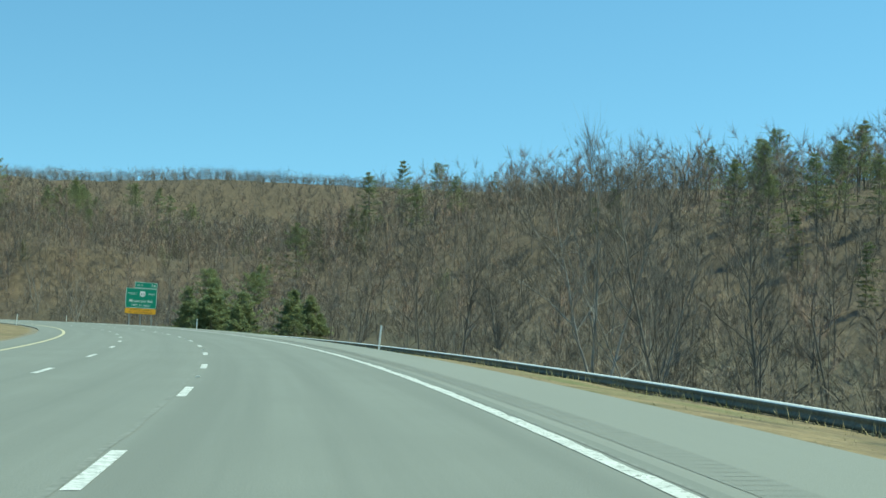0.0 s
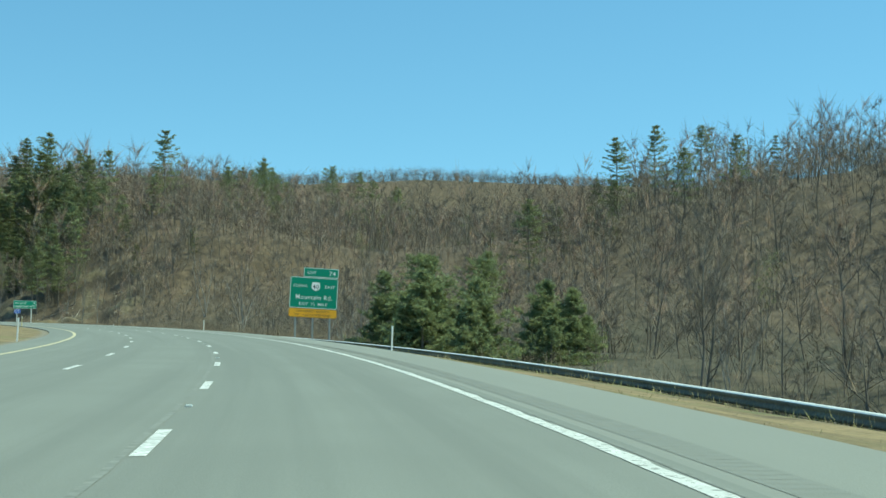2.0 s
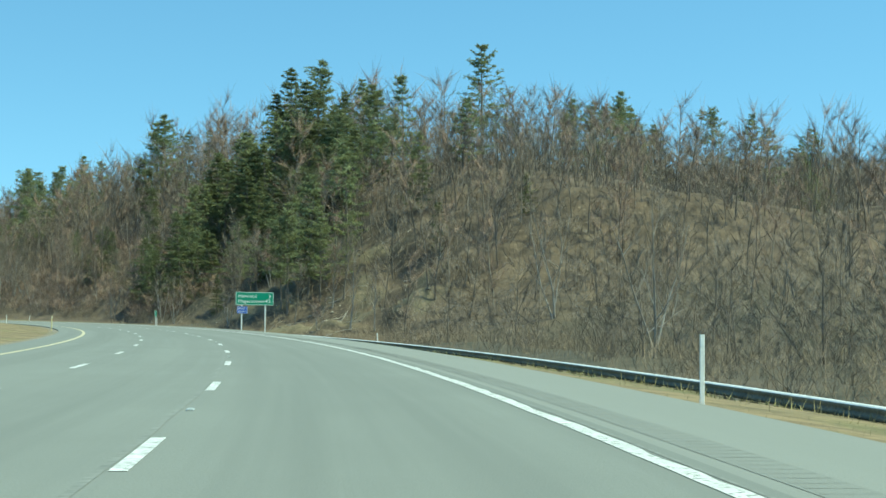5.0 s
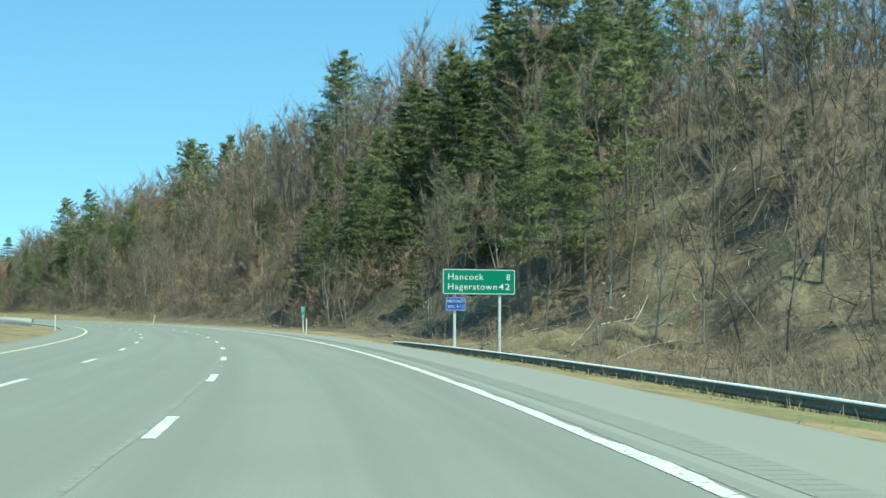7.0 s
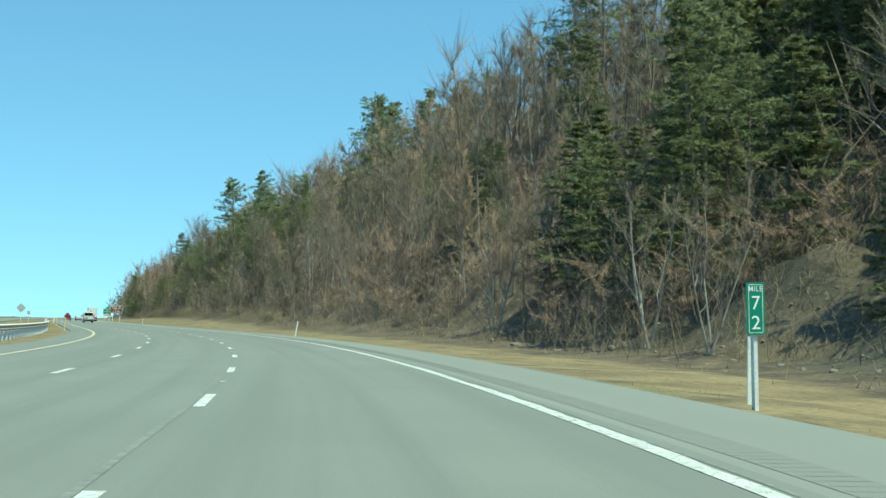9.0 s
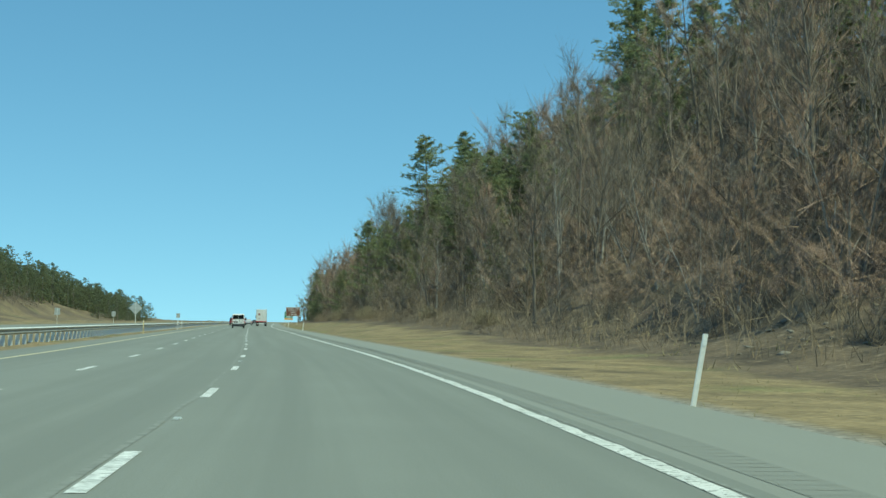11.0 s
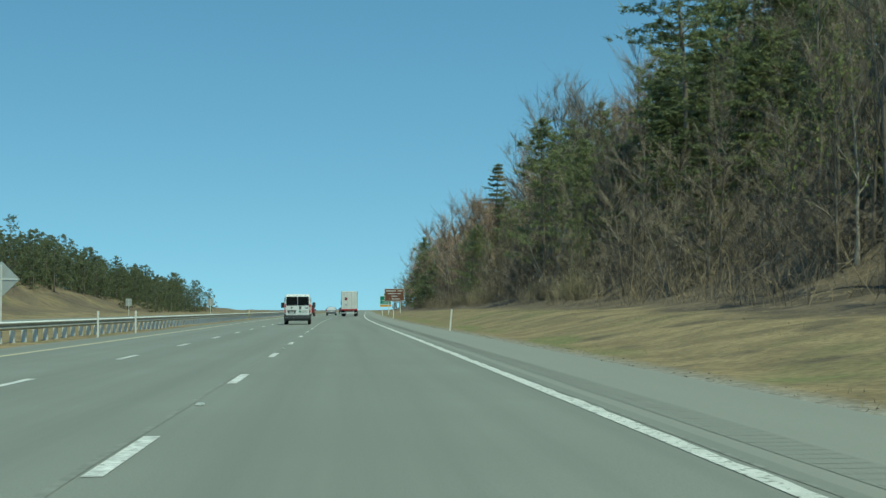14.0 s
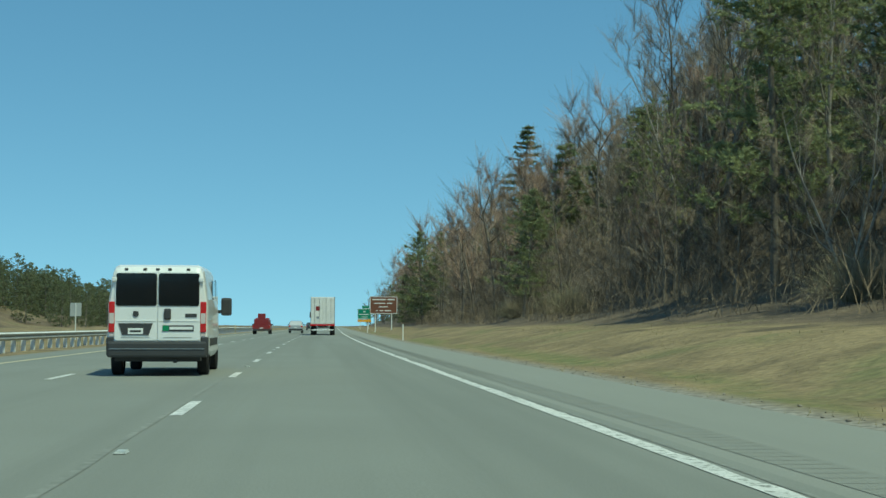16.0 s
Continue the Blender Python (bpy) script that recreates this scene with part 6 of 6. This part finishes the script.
def trailer_truck():
    g = thing("trailer_truck", facing(755, -2.0, 0, 0, ground=False), "white box trailer truck seen from behind", "truck")
    part("cargo_box", box((-1.27, 0, 1.12), (1.27, 14.5, 3.98), 0.03), TRAILER_W, g)
    for side in (-1, 1):
        x0, x1 = sorted((side * 0.02, side * 1.20))
        d = part("rear_door", box((x0, -0.03, 1.2), (x1, 0.0, 3.9), 0.012), TRAILER_W, g)
        for x in (0.35, 0.85):
            part("lock_bar", rod((side * x, -0.05, 1.22), (side * x, -0.05, 3.88), 0.018, 6), RIM, d)
        part("post", box((side * 1.235 - 0.035, -0.02, 1.12), (side * 1.235 + 0.035, 0.02, 3.98)), RIM, g)
        part("tail_light", box((side * 1.05 - 0.12, -0.05, 0.98), (side * 1.05 + 0.12, 0.0, 1.1), 0.01), LAMP_R, g)
        part("guard_leg", box((side * 0.55 - 0.04, -0.03, 0.55), (side * 0.55 + 0.04, 0.05, 1.12)), RIM, g)
        for y in (1.1, 2.35):
            wheel(g, side * 1.0, y, 0.5, 0.5, side)
        wheel(g, side * 1.0, 15.6, 0.5, 0.5, side)
        wheel(g, side * 1.02, 19.6, 0.5, 0.3, side)
    part("sill", box((-1.27, -0.04, 0.98), (1.27, 0.1, 1.14), 0.01), LAMP_R, g)
    part("guard_bar", box((-1.15, -0.05, 0.5), (1.15, 0.03, 0.6), 0.01), SIGN_W, g)
    part("door_mark", box((-0.72, -0.04, 2.55), (-0.3, -0.028, 3.0)), RED_P, g)
    part("door_mark", box((-0.65, -0.04, 1.7), (-0.4, -0.028, 1.95)), RIM, g)
    part("chassis", box((-0.5, 0.3, 0.85), (0.5, 19.8, 1.12)), PLASTIC, g)
    part("cab", loft([(15.4, hull(1.2, 1.22, 1.1, 0.9, 2.0, 3.5, 0.2)), (17.6, hull(1.2, 1.22, 1.1, 0.9, 2.0, 3.6, 0.2)), (18.2, hull(1.15, 1.15, 1.0, 0.8, 1.7, 2.3, 0.2)), (20.4, hull(1.0, 1.0, 0.8, 0.7, 1.5, 1.8, 0.2))]), TRAILER_W, g)
    part("side_mirror", box((-1.62, 17.6, 1.9), (-1.36, 17.75, 2.6), 0.03), PLASTIC, g)


def car(name, s, off, paint, label, width=1.84, height=1.62, length=4.6, load=False):
    g = thing(name, facing(s, off, 0, 0, ground=False), label, "car" if not load else "pickup truck")
    w = width / 2
    if load:
        rows = [(0.0, w, .55, .95, 1.05), (2.0, w, .5, .95, 1.08), (2.05, w, .5, 1.05, 1.75), (2.3, w, .5, 1.05, 1.86), (3.5, w, .5, 1.05, 1.86), (4.1, w, .5, 1.02, 1.2), (5.2, w * .96, .5, .9, 1.08), (5.5, w * .9, .55, .8, .95)]
    else:
        rows = [(0.0, w * .93, .42, .8, 1.0), (0.12, w * .98, .36, .92, 1.12), (0.5, w, .34, .95, height - .08), (1.0, w, .34, .95, height), (2.6, w, .34, .95, height - .02), (3.3, w, .34, .92, 1.12), (4.3, w * .94, .34, .75, .86), (length, w * .8, .4, .6, .7)]
    part("body", loft([(y, hull(a, a, a * (0.78 if z1 > 1.3 else 0.93), z0, zb, z1, 0.08)) for y, a, z0, zb, z1 in rows]), paint, g)
    if not load:
        part("rear_window", prism([(-w * .72, 1.02), (w * .72, 1.02), (w * .62, height - .12), (-w * .62, height - .12)], 0.015), TINT, g).matrix_basis = pose(0, 0.14, 0, -18, 0, 0) @ pose(0, -0.05, 0.02)
    else:
        part("rear_window", box((-w * .68, 2.0, 1.18), (w * .68, 2.03, 1.65), 0.01), TINT, g)
        part("tailgate", box((-w * .86, -0.03, .58), (w * .86, .01, 1.03), 0.015), paint, g)
        part("load_box", box((-w * .82, 0.3, 1.05), (w * .82, 1.9, 1.72), 0.05), paint, g, "red crate in the bed")
        part("load_top", box((-0.42, 0.5, 1.72), (0.42, 1.6, 2.35), 0.05), paint, g)
    for side in (-1, 1):
        part("tail_light", box((side * w * .84 - .1, -0.03, .78), (side * w * .84 + .1, .08, .98), 0.015), LAMP_R, g)
        part("side_window", box((side * w * .93 - .02, 1.0 if not load else 2.3, 1.08), (side * w * .93 + .02, 2.9 if not load else 3.5, height - .2 if not load else 1.68), 0.01), TINT, g)
        part("side_mirror", box((side * (w + .1) - .1, 3.0, 1.0), (side * (w + .1) + .1, 3.12, 1.18), 0.03), PLASTIC, g)
        for y in (0.85, length - .9):
            wheel(g, side * (w - .12), y, .34, .22, side)
    part("bumper", box((-w * .95, -.08, .38), (w * .95, .06, .6), .03), PLASTIC, g)
    plate = part("number_plate", box((-.16, -.09, .64), (.16, -.03, .76), .004), SIGN_W, g)


van()
trailer_truck()
car("red_pickup", 768, 5.0, RED_P, "dark red pickup carrying a red load", 2.0, 1.9, 5.5, True)
car("silver_car", 790, 1.7, SILVER_P, "silver estate car driving ahead")
car("dark_car", 905, 1.7, DARK_P, "small dark car far ahead")

# ---- brush, grass, logs, stones ----
rng = np.random.RandomState(23)


def strands(name, s, off, length, width, lean, mat, label, category, root=0.05):
    """Thin upright blades or stems, joined."""
    x, y = plan(s, off)
    z = ground_z(s, off)
    n = len(s)
    a = np.stack([x, y, z - root], 1)
    d = np.stack([rng.normal(0, lean, n), rng.normal(0, lean, n), np.ones(n)], 1)
    d /= np.linalg.norm(d, axis=1)[:, None]
    t = Shape()
    t.slivers(a, a + d * length[:, None], width, rng, 0)
    v, f, m = t.arrays()
    return tagged(new(name, mesh_from(name, v, f, [mat])), label, category, kind="stuff")


def scatter(n, s0, s1, u_of, side=-1):
    s = rng.uniform(s0, s1, n)
    return s, side * u_of(s, rng.rand(n))


def thicket(name, s, off, h, mat, label):
    """Thin stems, each with a few side twigs, joined."""
    x, y = plan(s, off)
    z = ground_z(s, off)
    n = len(s)
    a = np.stack([x, y, z - 0.05], 1)
    d = np.stack([rng.normal(0, 0.4, n), rng.normal(0, 0.4, n), np.ones(n)], 1)
    d /= np.linalg.norm(d, axis=1)[:, None]
    b = a + d * h[:, None]
    t = Shape()
    t.slivers(a, b, rng.uniform(0.014, 0.032, n), rng, 0)
    for k in range(4):
        p = a + (b - a) * rng.uniform(0.25, 0.8, (n, 1))
        e = d + rng.normal(0, 0.55, (n, 3))
        t.slivers(p, p + e * h[:, None] * rng.uniform(0.3, 0.6, (n, 1)), rng.uniform(0.012, 0.026, n), rng, 0)
    v, f, m = t.arrays()
    return tagged(new(name, mesh_from(name, v, f, [mat])), label, "underbrush", kind="stuff")


s, o = scatter(34000, -20, 900, lambda s, r: WOOD_EDGE(s) - 3.0 + 46 * r ** 1.9)
keep = bumps(s / 6.0, o / 5.0) + 0.5 * bumps(s / 2.1, o / 2.3) > -0.25
s, o = s[keep], o[keep]
thicket("underbrush", s, o, rng.uniform(0.5, 3.6, len(s)) * rng.uniform(0.4, 1, len(s)), BRUSH, "dry brown underbrush and saplings on the slope")
s, o = scatter(6000, -20, 400, lambda s, r: 15 + 20 * r)
keep = bumps(s / 4.0, o / 4.0) > -0.1
s, o = s[keep], o[keep]
thicket("valley_brush", s, o, rng.uniform(0.4, 2.0, len(s)), BRUSH, "reddish-brown brush behind the guardrail")
s, o = scatter(52000, -15, 480, lambda s, r: 7.3 + 8.0 * r ** 1.3)
s2, o2 = scatter(52000, 480, 700, lambda s, r: 7.3 + 10.0 * r ** 1.15)
s, o = np.concatenate([s, s2]), np.concatenate([o, o2])
tall = 1 + 0.8 * np.clip(bumps(s / 1.3, o / 1.1) + 0.5 * bumps(s / 4.1, o / 2.7), 0, 1)
strands("verge_grass", s, o, rng.uniform(0.04, 0.11, len(s)) * tall, rng.uniform(0.012, 0.026, len(s)), 1.0, GRASS_B, "short dry and green grass on the verge", "grass")
s, o = scatter(30000, 0, 760, lambda s, r: 8.4 + 7 * r ** 1.2, 1)
strands("median_grass", s, o, rng.uniform(0.04, 0.15, len(s)), rng.uniform(0.012, 0.03, len(s)), 0.7, GRASS_B, "dry grass on the median", "grass")

s, o = scatter(9000, -15, 357, lambda s, r: 11.9 + 1.0 * r)
strands("rail_grass", s, o, rng.uniform(0.15, 0.42, len(s)), rng.uniform(0.015, 0.035, len(s)), 0.35, GRASS_B, "taller grass growing under the guardrail", "grass")

s, o = scatter(16000, 338, 500, lambda s, r: 13 + 28 * r)
keep = bumps(s / 3.0, o / 2.2) + 0.4 * bumps(s / 1.1, o / 1.3) > 0.25
s, o = s[keep], o[keep]
strands("slope_grass", s, o, rng.uniform(0.12, 0.45, len(s)), rng.uniform(0.02, 0.05, len(s)), 0.8, GRASS_B, "tufts of dry grass on the eroded slope", "grass")

LOG = material("fallen_pale_wood", (0.66, 0.60, 0.50), 0.95, vary=0.25, scale=1.0, second=(0.38, 0.32, 0.25), fine=10)


def fallen_log(s, off, length, r, turn, pitch):
    sh = Shape()
    pts = curve_points(rng, np.array([0.0, 0, 0]), np.array([1.0, 0.05, 0]), length, 5, 0.0, 0.6)
    sh.tube(pts, [r, r * 0.9, r * 0.75, r * 0.6, r * 0.45, r * 0.25], 6)
    for k in range(4):
        i = rng.randint(2, 5)
        br = curve_points(rng, pts[i], np.array([1.0, rng.normal(0, 0.8), rng.normal(0.2, 0.6)]), length * 0.25, 2, 0.1, 0.5)
        sh.tube(br, [r * 0.3, r * 0.2, 0.008], 4)
    v, f, m = sh.arrays()
    ob = new("fallen_log", mesh_from("fallen_log", v, f, [LOG]))
    p = spot(s, off)
    ob.matrix_basis = pose(p.x, p.y, p.z + r * 0.6, 0, -pitch, math.degrees(float(heading(s))) + turn)
    tagged(ob, "pale fallen tree trunk lying on the slope", "log", "fallen logs")


for k in range(62):
    s = rng.uniform(338, 376) if k < 46 else rng.uniform(376, 470)
    u = rng.uniform(22, 44)
    turn = rng.uniform(-80, 80)
    fallen_log(s, -u, rng.uniform(1.6, 5.5), rng.uniform(0.03, 0.085), turn, rng.uniform(-4, 22) + 14 * math.cos(radians(turn)))


def stones(name, s, off, size, label):
    V, F, n = [], [], 0
    base = bmesh.new()
    bmesh.ops.create_icosphere(base, subdivisions=1, radius=1)
    bv = np.array([v.co[:] for v in base.verts])
    bf = np.array([[v.index for v in f.verts] for f in base.faces])
    base.free()
    x, y = plan(s, off)
    z = ground_z(s, off)
    for i in range(len(s)):
        q = bv * (1 + rng.normal(0, 0.42, (len(bv), 1))) * size[i] * np.array([rng.uniform(0.7, 1.4), rng.uniform(0.7, 1.4), 0.6])
        V.append(q + np.array([x[i], y[i], z[i] + size[i] * 0.15]))
        F.append(bf + n)
        n += len(bv)
    tagged(new(name, mesh_from(name, np.concatenate(V), np.concatenate(F), [ROCK])), label, "stones", kind="stuff")


s, o = scatter(800, 338, 470, lambda s, r: 16.5 + 26 * r)
stones("slope_stones", s, o, rng.uniform(0.05, 0.26, len(s)) * rng.uniform(0.4, 1, len(s)), "broken brown stones at the foot of the slope")
s, o = scatter(700, 480, 680, lambda s, r: 7.15 + 0.9 * r)
stones("edge_gravel", s, o, rng.uniform(0.012, 0.032, len(s)), "loose gravel along the shoulder")


def bush(s, off, h, mat, label):
    g = thing("bush", facing(s, off), label, "bush", "bushes on the verge")
    sh = Shape()
    n = 520
    d = rng.normal(size=(n, 3))
    d[:, 2] = np.abs(d[:, 2]) * 1.1 + 0.25
    d /= np.linalg.norm(d, axis=1)[:, None]
    a = rng.normal(0, 0.12 * h, (n, 3)) * np.array([1, 1, 0])
    mid = a + d * h * rng.uniform(0.3, 0.6, (n, 1))
    end = mid + (d + rng.normal(0, 0.35, (n, 3))) * h * rng.uniform(0.3, 0.55, (n, 1))
    sh.slivers(a, mid, np.full(n, 0.018), rng, 0)
    for k in range(3):
        sh.slivers(mid, end + rng.normal(0, 0.15 * h, (n, 3)), np.full(n, 0.014), rng, 0)
    v, f, m = sh.arrays()
    part("crown", mesh_from("crown", v, f, [mat]), None, g)


for s, u, h in ((633, 18.5, 2.3), (653, 19, 2.0), (646, 20, 1.6), (560, 18.5, 1.5), (700, 18.5, 2.2), (712, 19, 1.8), (728, 18.5, 2.0), (520, 17.5, 1.5)):
    bush(s, -u, h, BUSH_T, "olive-tan leafless bush at the wood's edge")
